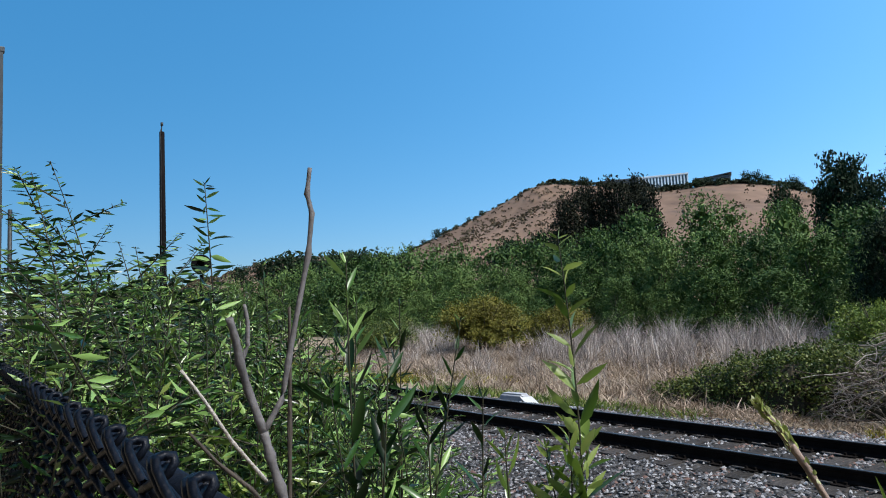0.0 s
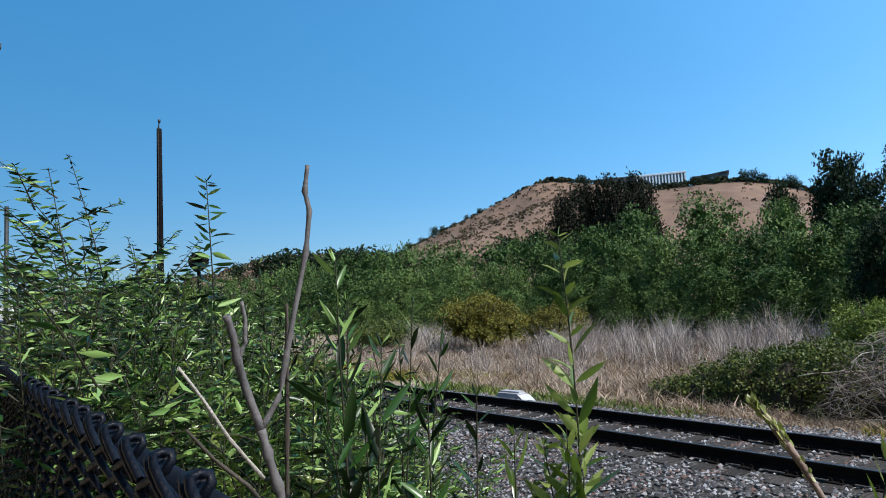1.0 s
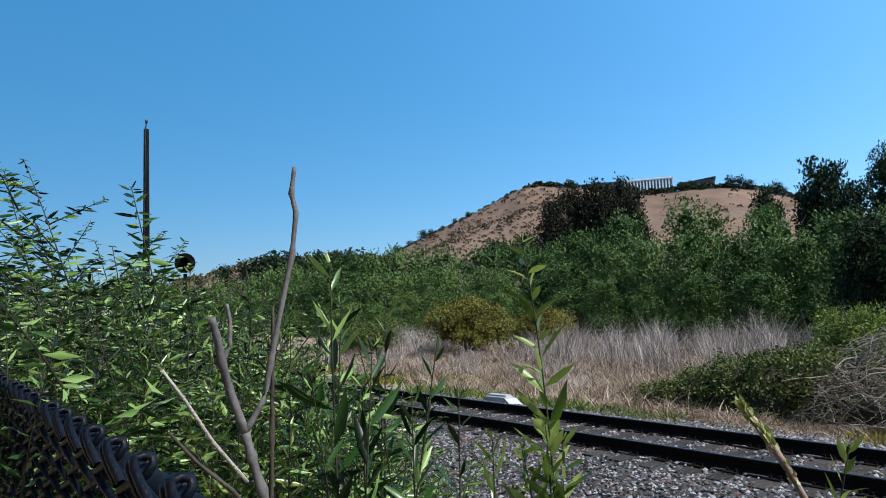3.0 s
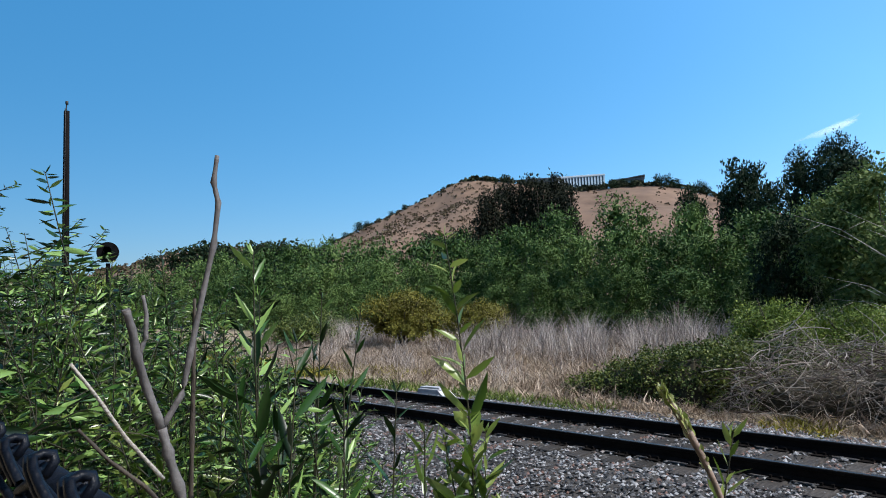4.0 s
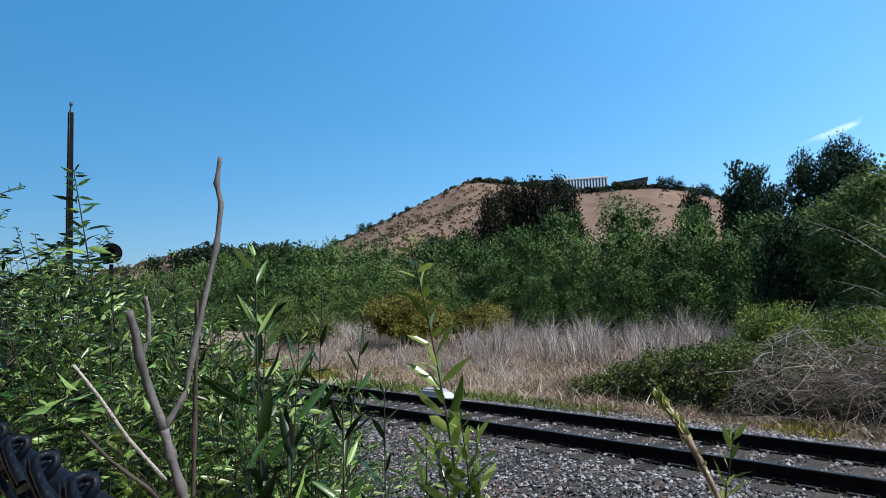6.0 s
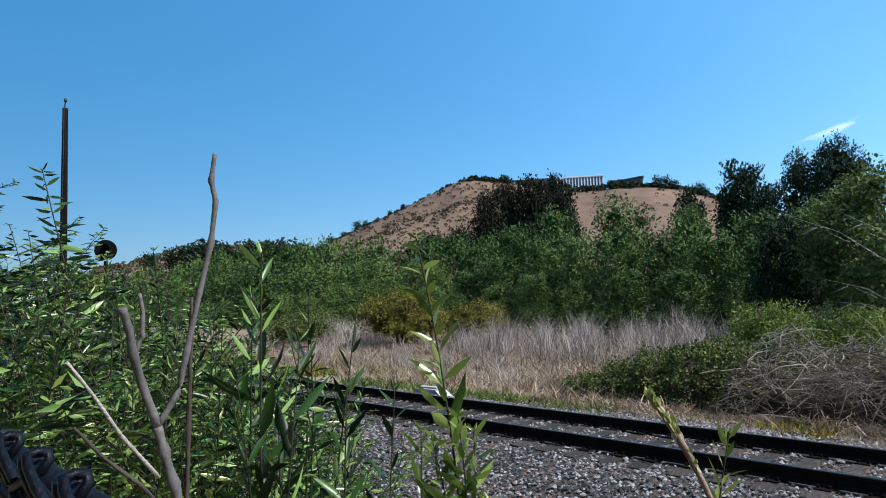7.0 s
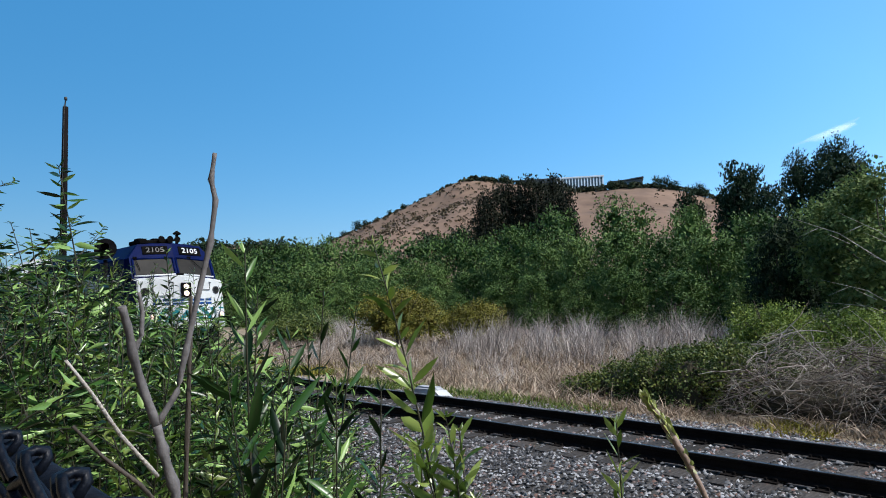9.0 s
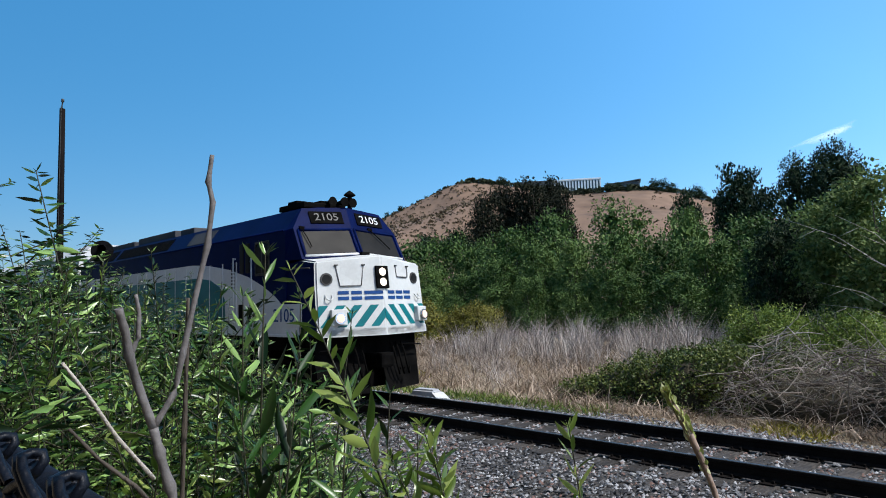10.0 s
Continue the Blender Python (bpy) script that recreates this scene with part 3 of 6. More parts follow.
def build_locomotive():
    loco = thing("locomotive", "blue, white and teal diesel passenger locomotive with lit headlights", "locomotive")
    # hood and cab body: blue above, banded below by slabs laid on it
    bm = bmesh.new()
    side = [(-W, 1.42), (-W, 3.76), (-1.12, 4.28), (-0.55, 4.36), (0.55, 4.36), (1.12, 4.28), (W, 3.76), (W, 1.42)]
    extrude_x(bm, side, -17.1, -1.68)
    part("body", bm, M_BLUE, loco)
    # cab front: raked windshield wall with a central ridge, and number-board brow
    bm = bmesh.new()
    lo = [(-1.08, -1.46, 3.08), (-0.92, 0, 3.20), (-1.08, 1.46, 3.08)]
    mid = [(-1.46, -1.44, 3.80), (-1.28, 0, 3.86), (-1.46, 1.44, 3.80)]
    top = [(-1.66, -1.10, 4.29), (-1.50, 0, 4.37), (-1.66, 1.10, 4.29)]
    back = [(-1.70, -W, 3.08), (-1.70, -W, 3.76), (-1.70, -1.12, 4.28), (-1.70, 0, 4.36), (-1.70, 1.12, 4.28), (-1.70, W, 3.76), (-1.70, W, 3.08)]
    L = [bm.verts.new(p) for p in lo]
    Mv = [bm.verts.new(p) for p in mid]
    T = [bm.verts.new(p) for p in top]
    B = [bm.verts.new(p) for p in back]
    for q in ((L[0], Mv[0], Mv[1], L[1]), (L[1], Mv[1], Mv[2], L[2]), (Mv[0], T[0], T[1], Mv[1]), (Mv[1], T[1], T[2], Mv[2]),
              (B[0], B[1], Mv[0], L[0]), (B[1], B[2], T[0], Mv[0]), (B[2], B[3], T[1], T[0]), (B[3], B[4], T[2], T[1]), (B[4], B[5], Mv[2], T[2]), (B[5], B[6], L[2], Mv[2])):
        bm.faces.new(q)
    bmesh.ops.recalc_face_normals(bm, faces=bm.faces)
    part("cab_front", bm, M_BLUE, loco)
    # nose
    bm = bmesh.new()
    rows = [(1.42, 1.5), (1.62, 1.5), (2.6, 1.475), (2.94, 1.455), (3.0, 1.44)]
    ring = []
    for z, hw in rows:
        up = 0.16 if z > 2.9 else 0.0
        ring.append([bm.verts.new((nose_x(y, z), y, z + (up if k == 1 else 0))) for k, y in enumerate((-hw, 0, hw))])
    for a, b in zip(ring, ring[1:]):
        for k in (0, 1):
            bm.faces.new((a[k], a[k + 1], b[k + 1], b[k]))
    backs = [[bm.verts.new((-1.75, y, z)) for y in (-hw, hw)] for z, hw in rows]
    for i in range(len(rows) - 1):
        bm.faces.new((backs[i][0], ring[i][0], ring[i + 1][0], backs[i + 1][0]))
        bm.faces.new((ring[i][2], backs[i][1], backs[i + 1][1], ring[i + 1][2]))
    tb = [bm.verts.new((-1.1, -1.44, 3.07)), bm.verts.new((-1.1, 0, 3.21)), bm.verts.new((-1.1, 1.44, 3.07))]
    r = ring[-1]
    bm.faces.new((r[0], r[1], tb[1], tb[0])), bm.faces.new((r[1], r[2], tb[2], tb[1]))
    bm.faces.new((r[0], tb[0], backs[-1][0])), bm.faces.new((r[2], backs[-1][1], tb[2]))
    bmesh.ops.recalc_face_normals(bm, faces=bm.faces)
    es = [e for e in bm.edges if len(e.link_faces) == 2 and e.calc_face_angle(0) > 0.5]
    bmesh.ops.bevel(bm, geom=es, offset=0.035, segments=3, affect="EDGES")
    for f in bm.faces:
        f.material_index = 1 if abs(f.normal.y) > 0.8 else (2 if f.normal.z > 0.8 and f.calc_center_median().x < -0.75 else 0)
    part("nose", bm, [M_WHITE, M_BLUE, M_SILVER], loco, "white angled nose with blue flanks")
    # anticlimber plate below the stripes
    bm = bmesh.new()
    zs = (1.40, 1.56)
    for a, b in ((-1.5, 0.0), (0.0, 1.5)):
        for z0, z1 in (zs,):
            prism(bm, [nose_pt(a, z0, 0.0), nose_pt(b, z0, 0.0), nose_pt(b, z1, 0.0), nose_pt(a, z1, 0.0)], 0.055)
    part("anticlimber", bm, M_WHITE, loco)
    # slanting teal stripes, mirrored about the ridge
    for sgn in (-1, 1):
        for k in range(5):
            y0 = 0.06 + k * 0.37 - 0.30
            y1 = y0 + 0.19
            lo_z, hi_z, run = 1.60, 2.06, 0.40
            quad = [(y0 + run, lo_z), (y1 + run, lo_z), (y1, hi_z), (y0, hi_z)]
            # cut at the ridge and at the corner of the nose
            poly = clip_poly(quad, 0.004, 1.47)
            if len(poly) < 3:
                continue
            bm = bmesh.new()
            seq = [(sgn * y, z) for y, z in poly]
            prism(bm, [nose_pt(y, z, 0.006) for y, z in (seq if sgn > 0 else seq[::-1])], 0.004)
            part("stripe", bm, M_TEAL, loco)
    # the operator's mark, as plain paired bars
    for k in range(7):
        y = -0.90 + k * 0.292
        bm = bmesh.new()
        for z in (-0.06, 0.06):
            box(bm, -0.122, 0.122, z - 0.036, z + 0.036, 0, 0.006)
        mark = part("mark", bm, M_LETTER_BLUE, loco)
        mark.matrix_basis = nose_frame(y if abs(y) > 0.13 else (-0.13 if y < 0 else 0.13), 2.27, 0.006)
    # headlight cluster
    hl = part("headlight_housing", rounded_slab(0.34, 0.50, 0.05, 0.03), M_UNDER, loco, "black twin headlight box")
    hl.matrix_basis = nose_frame(0.001, 2.66, -0.03)
    hl.matrix_basis = pose(nose_x(0, 2.66) - 0.02, 0.0, 2.66, 90 - 7, 0, 90)
    for dz in (-0.115, 0.115):
        bm = bmesh.new()
        disc(bm, (0, dz, 0.045), (0, 0, 1), 0.088, 0.02)
        part("headlight", bm, M_HEADLIGHT, hl, "glowing round headlight")
    for y, z in ((-1.24, 2.62), (1.17, 2.66)):
        bm = bmesh.new()
        disc(bm, (0, 0, 0), (0, 0, 1), 0.135, 0.03, 24)
        rim = part("marker_light", bm, M_STEEL, loco, "round dark porthole light")
        rim.matrix_basis = nose_frame(y, z, -0.008)
        bm = bmesh.new()
        disc(bm, (0, 0, 0.03), (0, 0, 1), 0.10, 0.006, 24)
        part("lens", bm, M_CABGLASS, rim)
    for y, z in ((-1.06, 1.78), (1.24, 1.80)):
        bm = bmesh.new()
        box(bm, -0.17, 0.17, -0.15, 0.19, 0, 0.12, 0.02)
        d = part("ditch_light", bm, M_WHITE, loco, "white boxed ditch light")
        d.matrix_basis = nose_frame(y, z, 0.0)
        bm = bmesh.new()
        disc(bm, (0, -0.01, 0.13), (0, 0, 1), 0.12, 0.05, 20)
        part("bezel", bm, M_CHROME, d)
        bm = bmesh.new()
        disc(bm, (0.0, -0.01, 0.175), (0, 0, 1), 0.088, 0.014, 20)
        part("lamp", bm, M_DITCH, d, "lit round lamp")
    # doors / hatches on the nose, with hinges and grab irons
    for y, wd, sk in ((-0.72, 0.62, 0.07), (0.72, 0.44, 0.02)):
        bm = bmesh.new()
        h = 0.44 if y < 0 else 0.24
        prism(bm, [(-wd / 2 + sk, -h / 2, 0), (wd / 2 - sk, -h / 2, 0), (wd / 2, h / 2, 0), (-wd / 2, h / 2, 0)], 0.035)
        hch = part("nose_hatch", bm, M_WHITE, loco)
        hch.matrix_basis = nose_frame(y, 2.70 if y < 0 else 2.80, 0.002)
        for e in (-1, 1):
            bm = bmesh.new()
            box(bm, e * wd / 2 - 0.04, e * wd / 2 + 0.04, h / 2 - 0.012, h / 2 + 0.018, 0.0, 0.04, 0.006)
            part("hinge", bm, M_STEEL, hch)
        # grey lines below and beside the hatch, painted as its edge shading
        bm = bmesh.new()
        box(bm, -wd / 2 + sk, wd / 2 - sk, -h / 2 - 0.016, -h / 2 + 0.002, 0.0, 0.03)
        for e in (-1, 1):
            tube(bm, [(e * (wd / 2 - sk + 0.008), -h / 2, 0.012), (e * (wd / 2 + 0.008), h / 2, 0.012)], 0.010, 5)
        part("hatch_edge_shade", bm, M_DIM_GREY, hch)
    for y in (-1.22, 1.22):
        bm = bmesh.new()
        tube(bm, [(-0.07, 0.05, 0), (-0.07, -0.03, 0.05), (-0.03, -0.07, 0.06), (0.03, -0.07, 0.06), (0.07, -0.03, 0.05), (0.07, 0.05, 0)], 0.014, 6)
        g = part("grab_iron", bm, M_WHITE, loco)
        g.matrix_basis = nose_frame(y, 2.24, 0.005)
    # windshields, mullion and wipers
    for s in (-1, 1):
        def wp(u, v, out):
            a = Vector((-1.08, s * 1.46, 3.08)).lerp(Vector((-0.92, 0, 3.20)), u)
            b = Vector((-1.46, s * 1.44, 3.80)).lerp(Vector((-1.28, 0, 3.86)), u)
            return a.lerp(b, v) + Vector((0.88, 0.1 * s, 0.46)) * out
        bm = bmesh.new()
        q = [wp(0.10, 0.14, 0.004), wp(0.93, 0.10, 0.004), wp(0.93, 0.90, 0.004), wp(0.10, 0.88, 0.004)]
        prism(bm, q if s < 0 else q[::-1], 0.006)
        g = part("windshield", bm, M_CABGLASS, loco, "dusty dark windshield")
        edge = [(0.06, 0.09), (0.965, 0.05), (0.965, 0.95), (0.06, 0.93)]
        for (u0, v0), (u1, v1) in zip(edge, edge[1:] + edge[:1]):
            bm = bmesh.new()
            tube(bm, [wp(u0, v0, 0.01), wp(u1, v1, 0.01)], 0.03, 6)
            part("gasket", bm, M_SILVER if (v0 < 0.2 and v1 < 0.2) else M_BLUE, g)
        bm = bmesh.new()
        a, b = (wp(0.62, 0.97, 0.04), wp(0.30, 0.35, 0.045)) if s > 0 else (wp(0.12, 0.95, 0.04), wp(0.20, 0.35, 0.045))
        tube(bm, [a, a.lerp(b, 0.5) + Vector((0.02, 0, 0)), b], 0.012, 6)
        box(bm, a.x - 0.03, a.x + 0.02, a.y - 0.06, a.y + 0.06, a.z - 0.02, a.z + 0.05)
        part("wiper", bm, M_UNDER, loco)
    bm = bmesh.new()
    box(bm, -0.99, -0.85, -0.02, 0.20, 3.16, 3.27, 0.02)
    part("nose_lamp", bm, M_UNDER, loco)
    # number boards on the brow
    for s in (-1, 1):
        a, b, cc = Vector((-1.28, 0, 3.86)), Vector((-1.46, s * 1.44, 3.80)), Vector((-1.66, s * 1.10, 4.29))
        u = (a - b).normalized() * (1 if s < 0 else -1)
        w = ((Vector((-1.50, 0, 4.37)) + cc) / 2 - (a + b) / 2).normalized()
        n = u.cross(w).normalized()
        w = n.cross(u)
        m = Matrix((u, w, n)).transposed().to_4x4()
        m.translation = (a + b + cc + Vector((-1.50, 0, 4.37))) / 4 + n * 0.004 + u * (0.06 if s < 0 else 0.0)
        bm = bmesh.new()
        box(bm, -0.42, 0.42, -0.16, 0.16, 0, 0.022, 0.006)
        nb = part("number_board", bm, M_UNDER, loco, "black number board")
        nb.matrix_basis = m
        # near digits are painted dim grey to look unlit, far ones white
        letters("2105", 0.27, M_NUMBER if s > 0 else M_DIM_GREY, "number", nb, pose(0, 0, 0.024), "white unit number", width=1.15)
    # horns, vent stack and blister on the cab roof
    bm = bmesh.new()
    box(bm, -2.85, -1.72, -1.0, 0.15, 4.33, 4.47, 0.03)
    box(bm, -2.6, -2.2, -0.9, -0.6, 4.45, 4.56, 0.02)
    box(bm, -2.15, -1.8, -0.5, 0.0, 4.45, 4.54, 0.02)
    part("roof_box", bm, M_UNDER, loco)
    for k, (y, ln) in enumerate(((-0.32, 0.45), (-0.05, 0.55), (0.22, 0.5))):
        bm = bmesh.new()
        tube(bm, [(-2.0, y, 4.50), (-2.0 + ln * 0.7, y, 4.50), (-2.0 + ln, y, 4.50)], [0.025, 0.05, 0.115], 14)
        part("horn", bm, M_UNDER, loco)
    bm = bmesh.new()
    tube(bm, [(-1.75, 0.30, 4.30), (-1.75, 0.30, 4.72)], 0.055, 10)
    tube(bm, [(-1.75, 0.30, 4.70), (-1.75, 0.30, 4.73), (-1.75, 0.30, 4.78), (-1.75, 0.30, 4.84)], [0.12, 0.15, 0.10, 0.02], 12)
    part("vent_stack", bm, M_UNDER, loco)
    # hood roof: hatches, intake, exhaust stacks and fans
    for x0, x1, yw, h in ((-5.2, -3.0, 0.55, 0.05), (-9.0, -8.0, 0.9, 0.13), (-12.5, -9.3, 0.95, 0.16), (-16.4, -12.9, 0.95, 0.12)):
        bm = bmesh.new()
        box(bm, x0, x1, -yw, yw, 4.30, 4.38 + h, 0.03)
        part("roof_hatch", bm, M_ROOF, loco)
    for x in (-13.6, -14.8, -16.0):
        bm = bmesh.new()
        tube(bm, [(x, 0, 4.45), (x, 0, 4.62)], 0.5, 20)
        part("radiator_fan", bm, M_ROOF, loco)
    bm = bmesh.new()
    tube(bm, [(-11.0, 0, 4.45), (-11.0, 0, 4.68)], [0.3, 0.24], 14)
    part("exhaust_stack", bm, M_UNDER, loco)
    # dark intake openings in the sloped shoulder of the roof
    for x0, x1 in ((-7.2, -5.7), (-13.2, -8.6), (-16.8, -13.5)):
        bm = bmesh.new()
        prism(bm, [(x1, -1.46, 3.85), (x0, -1.46, 3.85), (x0, -1.19, 4.20), (x1, -1.19, 4.20)][::-1], 0.02)
        k = part("roof_intake", bm, M_ROOF if x1 > -8 else M_UNDER, loco)
    for s in (-1, 1):
        flank(loco, s)
    under(loco)
    return loco


def clip_poly(poly, lo, hi):
    for bound, keep in ((lo, 1), (hi, -1)):
        out = []
        for (a, b) in zip(poly, poly[1:] + poly[:1]):
            ia, ib = (a[0] - bound) * keep >= 0, (b[0] - bound) * keep >= 0
            if ia:
                out.append(a)
            if ia != ib:
                t = (bound - a[0]) / (b[0] - a[0])
                out.append((bound, a[1] + (b[1] - a[1]) * t))
        poly = out
    return poly


def rounded_slab(w, h, d, r):
    bm = bmesh.new()
    box(bm, -w / 2, w / 2, -h / 2, h / 2, 0, d, r * 0.5)
    return bm


def flank(loco, s):
    """Colour bands, doors, louvres, windows and number on one side of the hood."""
    y = s * (W + 0.004)

    def slab(name, outline, mat, thick=0.006, label="", lift=0.0):
        bm = bmesh.new()
        pts = [(x, y + s * lift, z) for x, z in outline]
        prism(bm, pts, thick)
        bmesh.ops.recalc_face_normals(bm, faces=bm.faces)
        return part(name, bm, mat, loco, label)

    # pale band with an arched front end
    arch = [(-1.7, 2.02), (-2.1, 2.28), (-2.7, 2.56), (-3.4, 2.80), (-4.4, 3.03), (-5.6, 3.20), (-6.6, 3.27)]
    slab("pale_band", [(-17.08, 1.45), (-1.12, 1.45), (-1.12, 1.68)] + arch + [(-17.08, 3.27)], M_SILVER)
    # teal band with a rounded front end
    slab("teal_band", [(-17.06, 1.50), (-4.75, 1.50), (-4.62, 1.9), (-4.66, 2.3), (-4.95, 2.62), (-5.5, 2.82), (-6.4, 2.9), (-17.06, 2.9)], M_TEAL, lift=0.007)
    # vertical ribs and doors along the carbody
    for k in range(17):
        x = -4.0 - k * 0.76
        bm = bmesh.new()
        box(bm, x - 0.012, x + 0.012, y - s * 0.0 - 0.018, y + 0.018, 1.5, 3.2, 0.004)
        part("panel_rib", bm, M_SILVER, loco)
    for x in (-3.72, -3.42):
        bm = bmesh.new()
        box(bm, x - 0.10, x + 0.10, y - 0.02, y + 0.02, 2.9, 3.62, 0.02)
        part("door_window", bm, M_CABGLASS, loco)
    bm = bmesh.new()
    box(bm, -2.98, -2.42, y - 0.02, y + 0.022, 2.86, 3.55, 0.05)
    cw = part("cab_window", bm, M_CABGLASS, loco, "dark cab side window")
    bm = bmesh.new()
    for z in (2.83, 3.58):
        box(bm, -3.02, -2.38, y - 0.028, y + 0.028, z - 0.025, z + 0.025, 0.008)
    for x in (-3.01, -2.70, -2.39):
        box(bm, x - 0.022, x + 0.022, y - 0.028, y + 0.028, 2.84, 3.57, 0.008)
    part("frame", bm, M_STEEL, cw)
    for x in (-4.05, -3.12):
        bm = bmesh.new()
        tube(bm, [(x, y + s * 0.07, 1.7), (x, y + s * 0.07, 3.3)], 0.016, 6)
        for z in (1.72, 3.28):
            tube(bm, [(x, y, z), (x, y + s * 0.07, z)], 0.014, 6)
        part("handrail", bm, M_SILVER, loco)
    # number panel on the sill
    bm = bmesh.new()
    box(bm, -2.42, -1.02, y - 0.012, y + 0.012, 1.62, 2.12, 0.006)
    pn = part("number_panel", bm, M_SILVER, loco)
    letters("2105", 0.42, M_LETTER_BLUE, "number", pn, pose(-1.74, y + s * 0.014, 1.86, 90, 0, 0 if s < 0 else 180), "dark blue unit number", width=1.1)
    for x, w, z0, z1 in ((-3.9, 0.26, 1.65, 2.15), (-3.45, 0.22, 1.62, 2.08)):
        bm = bmesh.new()
        box(bm, x, x + w, y - 0.012, y + 0.02, z0, z1, 0.01)
        part("step_well", bm, M_UNDER, loco)
    for k in range(8):
        bm = bmesh.new()
        z = 2.55 + k * 0.085
        box(bm, -4.28, -4.12, y - 0.012, y + 0.02, z, z + 0.05, 0.004)
        part("louvre", bm, M_STEEL, loco)
    bm = bmesh.new()
    box(bm, -17.08, -1.3, y - 0.02, y + 0.03, 1.40, 1.455, 0.006)
    part("side_sill", bm, M_SILVER, loco)
    bm = bmesh.new()
    tube(bm, [(-17.0, s * 1.52, 3.775), (-1.75, s * 1.52, 3.775)], 0.022, 6)
    part("rain_gutter", bm, M_BLUE, loco)
    bm = bmesh.new()
    tube(bm, [(-1.30, s * 1.53, 2.88), (-1.05, s * 1.56, 2.88), (-0.62, s * 1.56, 2.86)], 0.016, 6)
    part("handrail", bm, M_STEEL, loco)


def under(loco):
    bm = bmesh.new()
    box(bm, -16.9, -0.75, -1.35, 1.35, 1.08, 1.42, 0.03)
    part("frame", bm, M_UNDER, loco)
    bm = bmesh.new()
    box(bm, -1.3, -0.72, -1.40, 1.40, 0.22, 1.40, 0.02)
    part("pilot_plate", bm, M_UNDER, loco)
    bm = bmesh.new()
    box(bm, -11.0, -6.6, -1.36, 1.36, 0.32, 1.1, 0.12)
    part("fuel_tank", bm, M_UNDER, loco)
    # pilot plow: two raked wings with a notch for the coupler
    for s in (-1, 1):
        bm = bmesh.new()
        q = [(-0.62, s * 0.22, 0.95), (-0.78, s * 1.42, 1.02), (-0.62, s * 1.36, 0.16), (-0.34, s * 0.22, 0.14)]
        prism(bm, q if s > 0 else q[::-1], 0.05)
        part("plow", bm, M_UNDER, loco, "grimy black pilot plow")
        bm = bmesh.new()
        for k in range(3):
            z = 0.45 + k * 0.3
            box(bm, -1.15, -0.85, s * 1.30 - 0.16, s * 1.30 + 0.16, z, z + 0.03, 0.006)
        box(bm, -1.16, -1.12, s * 1.30 - 0.17, s * 1.30 + 0.17, 0.4, 1.3)
        part("step", bm, M_UNDER, loco)
        bm = bmesh.new()
        tube(bm, [(-0.52, s * 1.40, 1.10), (-0.44, s * 1.0, 1.14), (-0.40, s * 0.55, 1.14)], 0.018, 6)
        part("uncoupling_rod", bm, M_UNDER, loco)
    bm = bmesh.new()
    box(bm, -0.9, -0.18, -0.14, 0.14, 0.72, 1.0, 0.04)
    box(bm, -0.22, 0.02, -0.20, 0.16, 0.70, 1.02, 0.06)
    part("coupler", bm, M_UNDER, loco)
    for y in (-0.62, -0.45, 0.42, 0.55, 0.70):
        bm = bmesh.new()
        tube(bm, [(-0.42, y, 1.2), (-0.30, y, 1.0), (-0.24, y + 0.03, 0.7), (-0.25, y + 0.10, 0.5), (-0.30, y + 0.16, 0.62)], 0.022, 7)
        part("air_hose", bm, M_UNDER, loco)
    for bx in (-3.7, -13.4):
        bm = bmesh.new()
        for s in (-1, 1):
            box(bm, bx - 1.75, bx + 1.75, s * 1.05 - 0.07, s * 1.05 + 0.07, 0.62, 0.86, 0.03)
            for dx in (-1.37, 1.37):
                box(bm, bx + dx - 0.2, bx + dx + 0.2, s * 1.1 - 0.09, s * 1.1 + 0.09, 0.32, 0.72, 0.03)
        box(bm, bx - 0.5, bx + 0.5, -1.05, 1.05, 0.55, 1.1, 0.04)
        truck = part("truck", bm, M_UNDER, loco, "grimy four-wheel truck")
        for dx in (-1.37, 1.37):
            for s in (-1, 1):
                bm = bmesh.new()
                tube(bm, [(0, s * 0.685, 0), (0, s * 0.715, 0), (0, s * 0.72, 0), (0, s * 0.80, 0)], [0.53, 0.53, 0.505, 0.50], 28)
                tube(bm, [(0, s * 0.80, 0), (0, s * 0.83, 0)], [0.18, 0.14], 14)
                for q in range(5):
                    a = q * 2 * math.pi / 5
                    disc(bm, (0.3 * math.cos(a), s * 0.795, 0.3 * math.sin(a)), (0, s, 0), 0.05, 0.012, 8)
                wl = part("wheel", bm, M_STEEL, truck)
                wl.matrix_basis = pose(bx + dx, 0, 0.505)
                WHEELS.append(wl)


WHEELS = []


